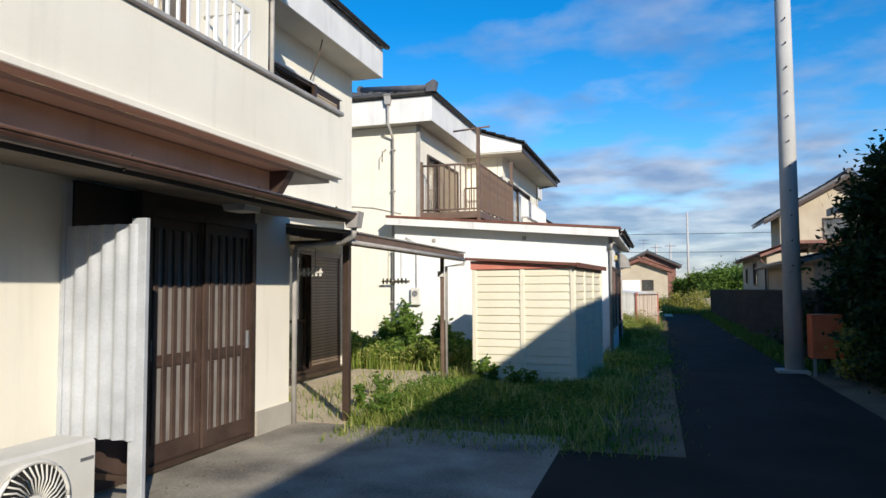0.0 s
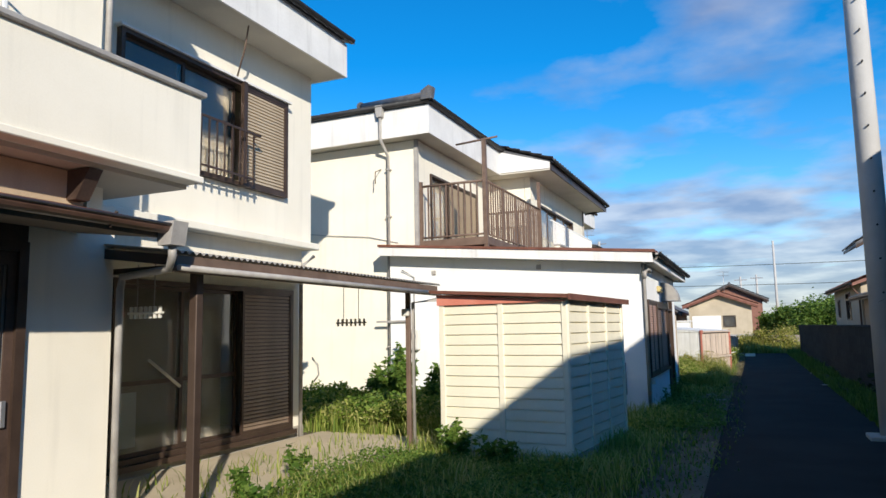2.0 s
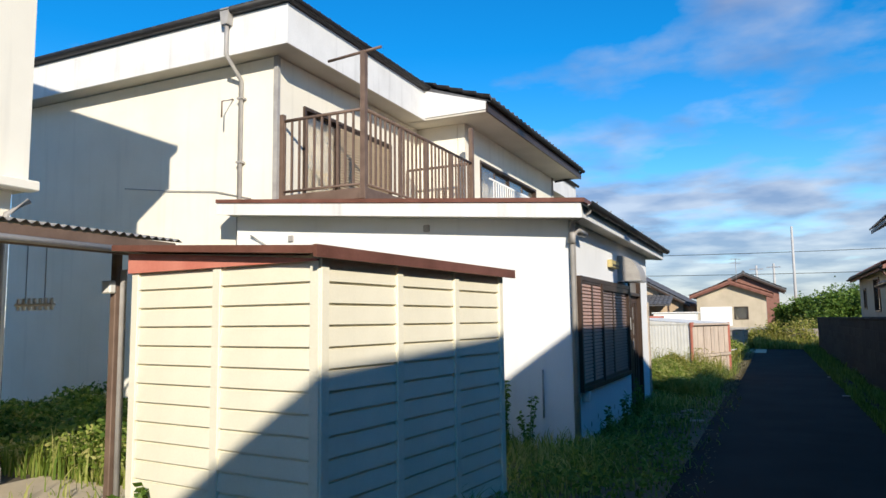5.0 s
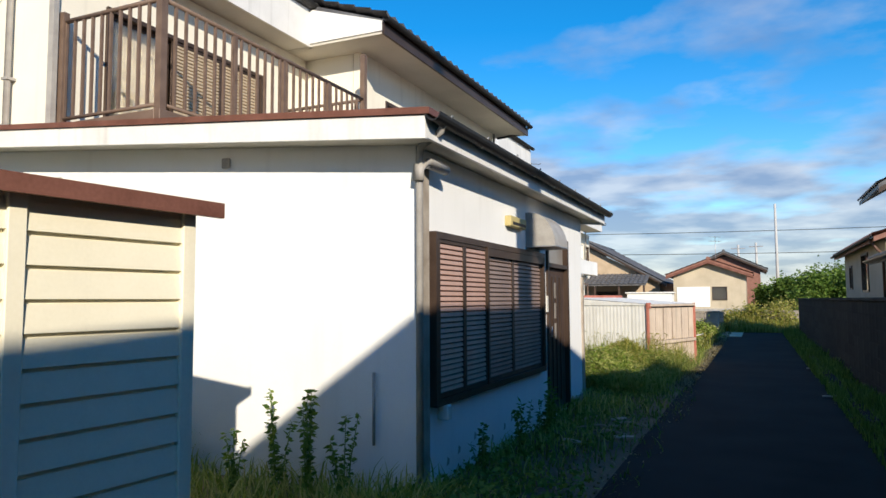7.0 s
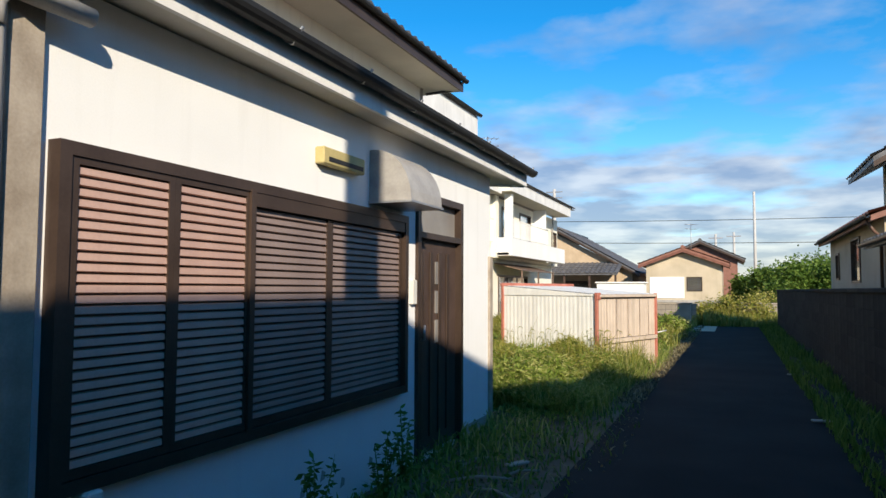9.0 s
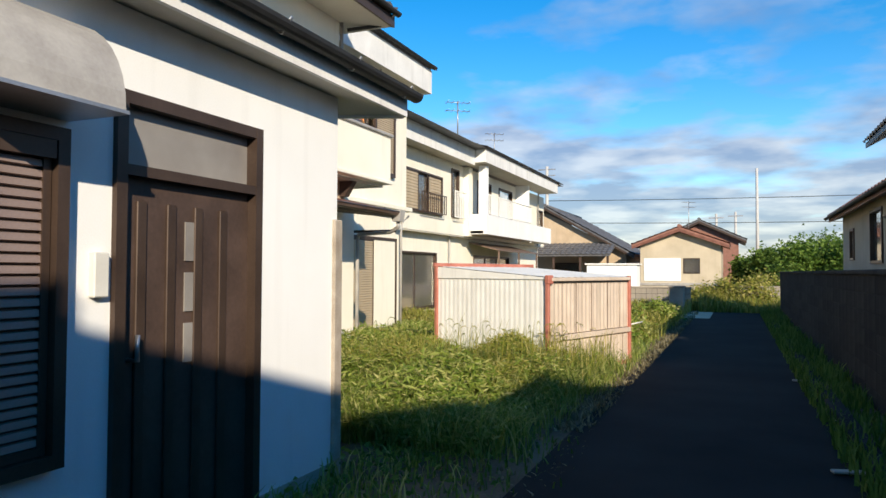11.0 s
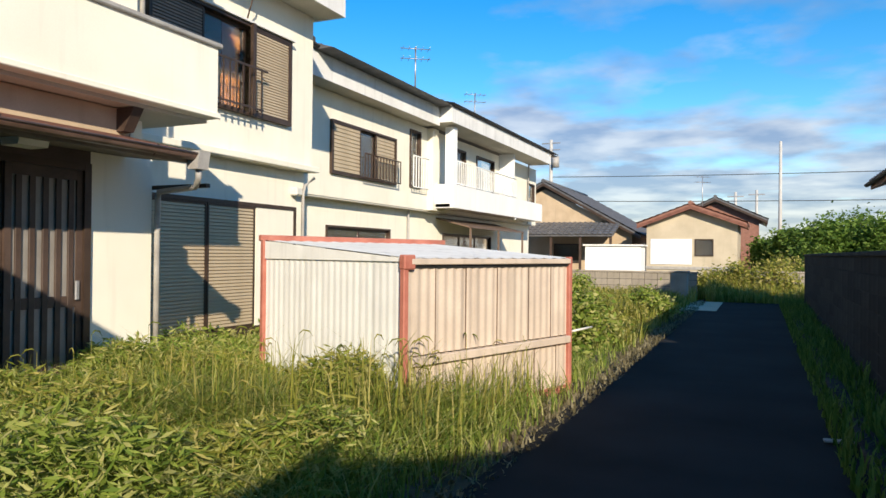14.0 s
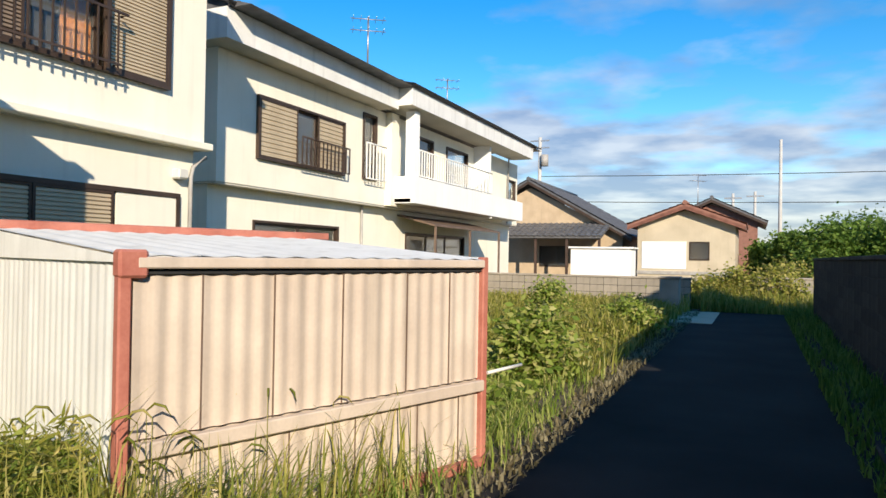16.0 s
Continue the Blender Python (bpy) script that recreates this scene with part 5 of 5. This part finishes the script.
block_wall("wall_east", (2.92, 42.8), 28.0, -90, -0.02, 1.42, 7, CONC_DK, "weathered concrete block boundary wall, colour darkened for shade", bl=0.7)
block_wall("wall_north", (-12.0, 44.2), 12.0, 0, -0.02, 0.84, 4, BLOCK, "low old concrete block garden wall")
block_wall("wall_far", (0.2, 47.5), 3.2, 0, -0.02, 0.84, 4, BLOCK, "low old concrete block garden wall")
gp = thing("gate_pillar", "weathered concrete gate pillar", "pillar")
part("shaft", B(-0.6, -0.12, 42.3, 42.75, -0.02, 0.88, bev=0.015), BLOCK, gp)
part("cap", B(-0.64, -0.08, 42.26, 42.79, 0.88, 0.94, bev=0.015), BLOCK, gp)

sheet("pavement", -0.2, 0.8, 39.8, 43.4, 0.008, YARD, "pale concrete patch by the gate pillar", "pavement")
sheet("pavement", -5.6, -3.5, 26.6, 29.6, 0.006, YARD, "sunlit concrete apron beside the second porch", "pavement")
bx = thing("plastic_crate", "pale plastic crate standing by the entrance", "crate")
part("body", B(-4.6, -4.2, 23.5, 23.85, -0.02, 0.42, bev=0.015), PLASTIC, bx)
part("rim", B(-4.62, -4.18, 23.48, 23.87, 0.40, 0.44, bev=0.008), PLASTIC, bx)

# the neighbour whose eave shades the lane
nb = thing("house", "neighbouring house across the lane, in shade", "house", "houses beyond the lane")
part("wall", B(4.9, 10.5, -12.0, 11.8, -0.05, 4.7), TAN_BAND, nb)
part("roof", prism(bmesh.new(), [(3.95, 4.72), (7.5, 5.9), (11.0, 4.72)], "y", -12.4, 12.3), TILE, nb)
part("eave_board", B(3.93, 3.99, -12.4, 12.3, 4.66, 4.865), BROWN_METAL, nb)
part("wing_wall", B(4.7, 9.5, 11.8, 18.3, -0.05, 3.3), TAN_BAND, nb)
part("wing_roof", prism(bmesh.new(), [(3.95, 3.28), (7.0, 4.3), (10.0, 3.28)], "y", 12.3, 18.6), TILE, nb, "lower tiled roof of the wing")
part("eave_board", B(3.93, 3.99, 12.3, 18.6, 3.22, 3.38), BROWN_METAL, nb)
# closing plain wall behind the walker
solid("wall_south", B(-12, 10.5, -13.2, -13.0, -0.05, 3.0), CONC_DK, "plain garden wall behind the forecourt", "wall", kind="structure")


# ---- poles and wires ----
def utility_pole(x, y, z, r0, r1, label, bolts=False):
    p = thing("utility_pole", label, "utility pole", "utility poles")
    part("shaft", tube(bmesh.new(), [(x, y, -0.02), (x, y, z * 0.5), (x, y, z)], [r0, (r0 + r1) / 2, r1], 20), POLE, p)
    if bolts:
        for k in range(16):
            zz = 1.9 + k * 0.45
            part("step_bolt", tube(bmesh.new(), [(x, y - r0 * 0.8, zz), (x, y - r0 - 0.03, zz)], 0.014, 6), BLACK, p)
        part("footing", B(x - 0.3, x + 0.22, y - 0.25, y + 0.22, -0.02, 0.05, bev=0.01), CONC, p)
    return p


utility_pole(2.32, 13.8, 10.5, 0.165, 0.12, "concrete utility pole with step holes by the lane", True)
ob_ = thing("hydrant_box", "orange-red steel box beside the pole", "box")
part("body", B(2.5, 2.98, 13.2, 13.6, 0.3, 1.05, bev=0.01), ORANGE_BOX, ob_)
part("leg", B(2.54, 2.59, 13.35, 13.4, -0.02, 0.3), STEEL, ob_)
part("leg", B(2.88, 2.93, 13.35, 13.4, -0.02, 0.3), STEEL, ob_)
pl = utility_pole(2.97, 72.0, 9.0, 0.13, 0.09, "slim pale steel pole beyond the trees")
up = utility_pole(-12.6, 72.0, 10.0, 0.16, 0.12, "far concrete utility pole carrying wires")
for z in (9.2, 9.7):
    part("cross_arm", B(-13.3, -11.9, 71.9, 72.0, z, z + 0.09), STEEL, up)
part("transformer", tube(bmesh.new(), [(-12.2, 71.8, 7.9), (-12.2, 71.8, 8.7)], 0.28, 12), PVC, up)
for n_, (xx, zz) in enumerate(((-0.6, 6.4), (0.9, 6.6))):
    s_ = utility_pole(xx + 0.6, 80.0 + n_, zz, 0.12, 0.1, "slim distant utility pole")
    part("cross_arm", B(xx, xx + 1.2, 79.9 + n_, 80.0 + n_, zz - 0.4, zz - 0.3), STEEL, s_)
for z0, z1 in ((7.2, 7.4), (5.4, 5.6)):
    w_ = bmesh.new()
    tube(w_, [(-12.6 + i * 6, 72, z0 + (z1 - z0) * i / 10 - 0.5 * (1 - ((i - 5) / 5) ** 2)) for i in range(11)], 0.025, 5)
    solid("power_line", w_, BLACK, "dark overhead power line", "cable", "overhead wires")


# ---- plants ----
rng = np.random.default_rng(7)


def blades(name, x0, x1, y0, y1, n, h0, h1, material, label, width=0.011, lean=0.5, fade=None, seg=3):
    """Grass: tapered bent blades, each an island of its own."""
    x, y = rng.uniform(x0, x1, n), rng.uniform(y0, y1, n)
    if fade is not None:
        keep = rng.random(n) < fade(x, y)
        x, y = x[keep], y[keep]
        n = len(x)
    clump = np.array([noise.noise((a * 0.9, b * 0.9, 1.3)) for a, b in zip(x, y)])
    h = rng.uniform(h0, h1, n) * (1 + 0.9 * clump).clip(0.35, 1.6)
    a = rng.uniform(0, math.tau, n)
    dx, dy = np.cos(a), np.sin(a)
    ln = rng.uniform(0.1, 1, n) * lean * h
    w = width * rng.uniform(0.6, 1.4, n)
    V, F = [], []
    for k in range(seg + 1):
        f = k / seg
        ww = w * (1 - f) ** 0.6
        cx, cy, cz = x + dx * ln * f * f, y + dy * ln * f * f, -0.02 + h * (f - 0.28 * f ** 3)
        V.append(np.stack([cx - dy * ww, cy + dx * ww, cz], 1))
        if k < seg:
            V.append(np.stack([cx + dy * ww, cy - dx * ww, cz], 1))
    P = 2 * seg + 1
    verts = np.stack(V, 1).reshape(-1, 3)
    for i in range(n):
        b = i * P
        for k in range(seg - 1):
            F.append((b + 2 * k, b + 2 * k + 1, b + 2 * k + 3, b + 2 * k + 2))
        F.append((b + 2 * seg - 2, b + 2 * seg - 1, b + 2 * seg))
    return raw(name, verts.tolist(), F, material, label, "grass")


def leaf_cloud(pts, size, up=0.3, wide=0.24):
    """Small pointed leaves at the points, turned at random."""
    n = len(pts)
    d = rng.normal(size=(n, 3)); d[:, 2] = d[:, 2] * 0.6 - up * 0.3
    d /= np.linalg.norm(d, axis=1)[:, None]
    s = np.cross(d, rng.normal(size=(n, 3)))
    s /= np.linalg.norm(s, axis=1)[:, None]
    L = size * rng.uniform(0.6, 1.4, n)[:, None]
    q = np.stack([pts, pts + d * L * 0.45 + s * L * wide, pts + d * L, pts + d * L * 0.45 - s * L * wide], 1)
    return q.reshape(-1, 3).tolist(), [(4 * i, 4 * i + 1, 4 * i + 2, 4 * i + 3) for i in range(n)]


def weed(x, y, h, n, material, label, spread=0.16, size=0.07):
    """A weed: a few stems with leaves up them."""
    w = thing("weed_plant", label, "weed", "weeds by the walls", at=(x, y, -0.02))
    st, P = bmesh.new(), []
    for k in range(n):
        a, s = rng.uniform(0, math.tau), rng.uniform(0.2, 1) * spread
        hh = h * rng.uniform(0.6, 1.05)
        q = [Vector((0.02 * math.cos(a), 0.02 * math.sin(a), 0)), Vector((s * 0.5 * math.cos(a), s * 0.5 * math.sin(a), hh * 0.5)), Vector((s * math.cos(a), s * math.sin(a), hh))]
        tube(st, q, [0.007, 0.005, 0.002], 5)
        for f in np.linspace(0.12, 1, int(hh * 55)):
            c = q[0].lerp(q[1], f * 2) if f < 0.5 else q[1].lerp(q[2], f * 2 - 1)
            P.append((c.x, c.y, c.z)), P.append((c.x, c.y, c.z))
    part("stem", st, material, w)
    me = bpy.data.meshes.new("leaves")
    v, f = leaf_cloud(np.array(P), size)
    me.from_pydata(v, [], f)
    me.materials.append(material)
    new("leaves", me).parent = w


def tree(x, y, h, rad, zlow, nleaf, size, material, label, name="tree"):
    t = thing(name, label, "tree" if name == "tree" else "bush", "trees and bushes", at=(x, y, -0.02))
    bm = bmesh.new()
    tube(bm, [(0, 0, 0), (0.05, 0.03, h * 0.3), (0.0, 0.1, h * 0.8)], [h * 0.025, h * 0.018, h * 0.006], 9)
    P = []
    for k in range(26):
        a, f = rng.uniform(0, math.tau), rng.uniform(0.15, 1)
        z = zlow + (h - zlow) * f
        r = rad * (1 - 0.55 * abs(f - 0.4) / 0.6) * rng.uniform(0.55, 1.1)
        e = Vector((r * math.cos(a), r * math.sin(a), z))
        s = Vector((0, 0.05, max(zlow * 0.6, z - r * 0.7)))
        tube(bm, [s, s.lerp(e, 0.5) + Vector((0, 0, 0.08)), e], [h * 0.009, h * 0.006, h * 0.002], 5)
        m = nleaf // 26
        c = rng.normal(size=(m, 3)) * np.array([0.30, 0.30, 0.20]) * rad * rng.uniform(0.6, 1.1)
        ft = rng.uniform(0.35, 1.05, m)[:, None]
        P.append(np.array(s)[None] * (1 - ft) + np.array(e)[None] * ft + c)
    part("trunk", bm, TWIG, t)
    me = bpy.data.meshes.new("crown")
    P = np.concatenate(P)
    P[:, 2] = np.maximum(P[:, 2], 0.05)
    v, f = leaf_cloud(P, size)
    me.from_pydata(v, [], f)
    me.materials.append(material)
    new("crown", me).parent = t


def off_road(edge, soft):
    return lambda x, y: np.clip((edge - x) / soft, 0, 1)


def leafy(name, x0, x1, y0, y1, n, h0, h1, size, material, label, fade=None, wide=0.24):
    """Leafy ground weeds: leaves heaped in uneven mounds."""
    x, y = rng.uniform(x0, x1, n), rng.uniform(y0, y1, n)
    if fade is not None:
        k = rng.random(n) < fade(x, y)
        x, y = x[k], y[k]
    m = np.array([0.5 + 0.9 * noise.noise((p * 1.3, q * 1.3, 4.0)) for p, q in zip(x, y)]).clip(0.05, 1.2)
    z = (h0 + (h1 - h0) * m) * rng.uniform(0.25, 1, len(x)) ** 0.6
    v, f = leaf_cloud(np.stack([x, y, z], 1), size, wide=wide)
    raw(name, v, f, material, label, "weeds")


# forecourt garden of the first house
blades("grass", -5.0, -0.3, 7.2, 15.5, 26000, 0.06, 0.30, GRASS, "unmown green grass and weeds in the garden", width=0.008, lean=0.9, fade=lambda x, y: np.clip((-0.25 - x) / 0.7, 0.0, 1) * np.where((x < -3.4) & (y < 12.2), 0.12, 1) * np.where((x > -3) & (y < 8.4), 0.4, 1))
blades("grass", -3.3, -0.5, 6.2, 7.6, 3200, 0.04, 0.2, GRASS, "ragged grass creeping over the concrete edge", width=0.007, lean=1.0, fade=lambda x, y: np.clip((y - 6.2) / 1.1, 0, 1))
blades("grass", -9.5, -3.0, 12.2, 15.7, 8000, 0.15, 0.5, GRASS, "tall grass between the two houses")
blades("grass", -1.0, 0.5, 12.5, 22.5, 3800, 0.05, 0.24, GRASS, "low grass along the lane's edge", width=0.008, lean=0.9, fade=off_road(0.1, 0.9))
blades("grass", -1.1, 0.55, 6.4, 22.8, 8000, 0.03, 0.14, WEED, "short dark weeds on the shaded verge", width=0.008, lean=1.0, fade=off_road(0.55, 1.1))
leafy("weeds", -1.2, 0.2, 12.8, 22.0, 2600, 0.02, 0.14, 0.06, WEED, "low leafy weeds on the shaded verge", off_road(0.2, 0.9))
# the overgrown garden
blades("grass", -3.9, 0.1, 21.9, 26.5, 34000, 0.14, 0.58, GRASS, "tall overgrown grass before the tin store", width=0.006, lean=1.6, fade=off_road(0.15, 0.9), seg=4)
blades("grass", -1.6, 0.4, 25.0, 30.0, 11000, 0.08, 0.42, GRASS, "tall grass round the tin store", width=0.006, lean=1.2, fade=off_road(0.25, 0.6))
blades("grass", -7.2, 0.4, 28.4, 32.0, 14000, 0.12, 0.42, GRASS, "rank green grass beyond the tin store", width=0.008, lean=1.1, fade=off_road(0.2, 0.8))
blades("grass", -7.2, 0.4, 31.5, 37.0, 22000, 0.16, 0.5, GRASS_Y, "yellowing grass beyond the tin store", width=0.010, lean=1.0, fade=off_road(0.15, 0.7))
blades("grass", -7.2, 0.2, 34.0, 44.0, 24000, 0.25, 0.6, GRASS_Y, "yellowing tall grass in the far garden", width=0.017, fade=off_road(0.1, 0.5))
blades("grass", 0.3, 3.2, 43.6, 56.0, 15000, 0.3, 0.8, GRASS_Y, "yellow-green weeds at the lane's end", width=0.02)
blades("grass", -3.0, 0.3, 44.6, 56.0, 9000, 0.3, 0.6, GRASS_Y, "yellow-green weeds beyond the garden wall", width=0.02)
blades("grass", 2.3, 2.9, 14.0, 43.0, 9000, 0.05, 0.3, WEED, "dark weeds at the foot of the wall")
blades("seed_grass", -3.0, -0.4, 24.6, 25.9, 420, 0.55, 0.95, GRASS_Y, "tall seeding grass stems", width=0.006, lean=0.5)
blades("seed_grass", -0.7, -0.1, 25.2, 28.4, 350, 0.5, 0.85, GRASS_Y, "tall seeding grass stems", width=0.006, lean=0.5)
blades("dry_verge", 0.0, 0.36, 23.0, 43.0, 3500, 0.03, 0.14, STRAW, "pale dry stalks along the lane edge", width=0.012, lean=1.3, seg=2)
blades("leaf_litter", -4.0, -0.6, 3.0, 7.2, 2600, 0.012, 0.04, STRAW, "dry leaves blown on the forecourt", width=0.02, lean=1.8, seg=2)
blades("leaf_litter", -1.0, 0.5, 9.0, 23.0, 2200, 0.02, 0.05, STRAW, "dry leaves and stalks on the soil", width=0.012, lean=1.6, seg=2)


leafy("weeds", -9.0, -3.2, 12.3, 15.6, 26000, 0.12, 0.55, 0.06, GRASS, "leafy green weeds between the houses")
leafy("weeds", -9.0, -3.3, 12.6, 15.6, 20000, 0.15, 0.6, 0.085, WEED, "taller leafy weeds between the houses")
leafy("weeds", -3.4, -0.8, 7.6, 10.6, 14000, 0.04, 0.24, 0.045, WEED, "low leafy weeds in the shaded garden", off_road(-0.7, 0.6))
leafy("weeds", -4.2, 0.0, 21.9, 26.0, 64000, 0.08, 0.60, 0.085, GRASS, "long-leaved green weeds among the tall grass", off_road(-0.05, 0.8), wide=0.10)
leafy("weeds", -4.4, -2.2, 23.5, 27.5, 22000, 0.10, 0.62, 0.085, GRASS, "long-leaved green weeds before the house wall", wide=0.1)
leafy("weeds", -3.2, -0.3, 23.6, 26.2, 22000, 0.12, 0.66, 0.09, GRASS_Y, "pale yellow-green weeds before the tin store", off_road(-0.1, 0.8), wide=0.07)
leafy("weeds", -6.5, -0.1, 28.6, 32.0, 9000, 0.06, 0.36, 0.09, GRASS, "leafy green weeds in the rough garden", off_road(0.0, 0.6))
leafy("weeds", -6.5, -0.1, 33.0, 43.0, 26000, 0.10, 0.5, 0.06, GRASS_Y, "yellowing weeds in the rough garden", off_road(0.0, 0.6))
leafy("weeds", -1.0, 0.25, 13.5, 16.0, 1600, 0.05, 0.25, 0.06, WEED, "low leafy weeds by the annex corner")
for x, y, h, n in ((-5.65, 15.25, 1.3, 6), (-5.85, 15.1, 1.05, 6), (-4.6, 14.6, 0.9, 8), (-4.1, 14.2, 0.7, 8), (-5.3, 14.8, 1.0, 7), (-5.9, 14.9, 0.7, 7)):
    weed(x, y, h, n, WEED, "tall leafy green weed against the pale wall", 0.3, 0.13)
for x, y, h in ((-2.0, 15.2, 0.75), (-1.7, 15.15, 0.85), (-1.45, 15.25, 0.65), (-2.25, 15.0, 0.5), (-0.75, 17.3, 0.6), (-0.75, 18.1, 0.5), (-0.78, 18.5, 0.6), (-0.8, 16.4, 0.4)):
    weed(x, y, h, 4, WEED, "upright leafy weed by the annex wall", 0.13, 0.05)
for x, y, h in ((-2.5, 10.75, 0.4), (-2.1, 10.65, 0.35), (-1.9, 10.6, 0.3), (-3.6, 8.2, 0.4), (-3.7, 9.2, 0.35), (-3.2, 7.9, 0.3), (-2.75, 10.9, 0.5)):
    weed(x, y, h, 6, WEED, "low leafy weed in the garden", 0.16, 0.08)
for x, y, h in ((-0.55, 31.3, 0.75), (-0.35, 36.5, 0.6), (-2.4, 38.4, 0.8)):
    tree(x, y, h, 0.5, 0.12, 2600, 0.09, GRASS, "low rounded green bush in the rough garden", "bush")
for x, y, h in ((1.2, 46.5, 1.1), (2.2, 46.0, 1.2), (0.4, 46.3, 0.8), (2.6, 48.5, 1.4)):
    tree(x, y, h, 0.8, 0.1, 2600, 0.12, GRASS_Y, "yellow-green bush at the lane's end", "bush")
tree(3.75, 13.2, 3.8, 0.9, 0.3, 16000, 0.12, TREE_LEAF, "dense dark evergreen tree beside the lane")
tree(3.6, 14.0, 2.0, 0.6, 0.1, 6000, 0.11, TREE_LEAF, "clipped dark evergreen shrub beside the lane", "bush")
tree(4.6, 14.0, 2.2, 0.7, 0.1, 6000, 0.12, TREE_LEAF, "dark evergreen shrub beside the lane", "bush")
for x, y, h in ((3.3, 11.6, 1.5), (3.9, 11.2, 2.0), (3.2, 15.4, 1.3), (3.7, 16.4, 1.5), (3.4, 17.6, 1.2), (4.2, 12.2, 2.6)):
    tree(x, y, h, 0.65, 0.06, 4200, 0.11, TREE_LEAF, "dark evergreen shrub in the hedge beside the lane", "bush")
tree(3.1, 12.9, 0.8, 0.35, 0.1, 1600, 0.09, GRASS_Y, "small yellow-green bush by the pole", "bush")
for x, y, h, r in ((4.4, 57.0, 2.9, 1.4), (5.8, 59.5, 3.3, 1.6), (3.3, 60.5, 2.6, 1.2), (6.8, 57.0, 3.0, 1.5), (2.2, 63.0, 2.2, 1.0)):
    tree(x, y, h, r, 0.4, 7000, 0.2, WEED, "broad green tree beyond the wall")

# broken twigs and boards on the soil by the annex
for x, y, a, L in ((-0.35, 18.9, 30, 0.5), (-0.15, 18.6, -20, 0.4), (-0.55, 19.4, 75, 0.45), (-0.1, 19.2, 55, 0.35), (-0.4, 17.6, -60, 0.3)):
    tw = solid("broken_stick", tube(bmesh.new(), [(-L / 2, 0, 0.015), (0, 0.03, 0.03), (L / 2, 0, 0.015)], [0.012, 0.014, 0.009], 6), OLD_WOOD, "dry broken stick lying on the soil", "stick", "sticks on the ground")
    tw.matrix_world = pose(x, y, -0.015, 0, 0, a)

# seed heads that droop over the grass by the store
def seed_heads(x0, x1, y0, y1, n):
    bm = bmesh.new()
    for k in range(n):
        x, y, z = rng.uniform(x0, x1), rng.uniform(y0, y1), rng.uniform(0.4, 0.78)
        a = rng.uniform(0, math.tau)
        d = Vector((math.cos(a), math.sin(a), 0))
        p = Vector((x, y, z))
        tube(bm, [Vector((x, y, -0.02)), Vector((x, y, z * 0.6)), p], [0.003, 0.0025, 0.002], 4)
        tube(bm, [p, p + d * 0.035 + Vector((0, 0, 0.03)), p + d * 0.08 + Vector((0, 0, 0.02)), p + d * 0.11 - Vector((0, 0, 0.02))], [0.003, 0.006, 0.006, 0.002], 5)
    ob = solid("seed_heads", bm, GRASS_Y, "drooping foxtail seed heads above the grass", "grass", kind="stuff")


seed_heads(-3.4, -0.7, 24.2, 25.8, 70)
seed_heads(-0.7, -0.35, 25.6, 28.4, 40)

# a few pale scraps on the ground
for x, y, a in ((0.05, 18.3, 20), (-0.4, 17.9, -35), (2.3, 22.5, 15), (2.5, 24.5, 40), (2.35, 27.0, 5), (-0.2, 19.4, 60)):
    s_ = solid("scrap_board", B(-0.11, 0.11, -0.035, 0.035, 0.0, 0.02, bev=0.006), CONC, "pale broken scrap lying on the ground", "debris", "scraps on the ground")
    s_.matrix_world = pose(x, y, 0.012, 0, 0, a)
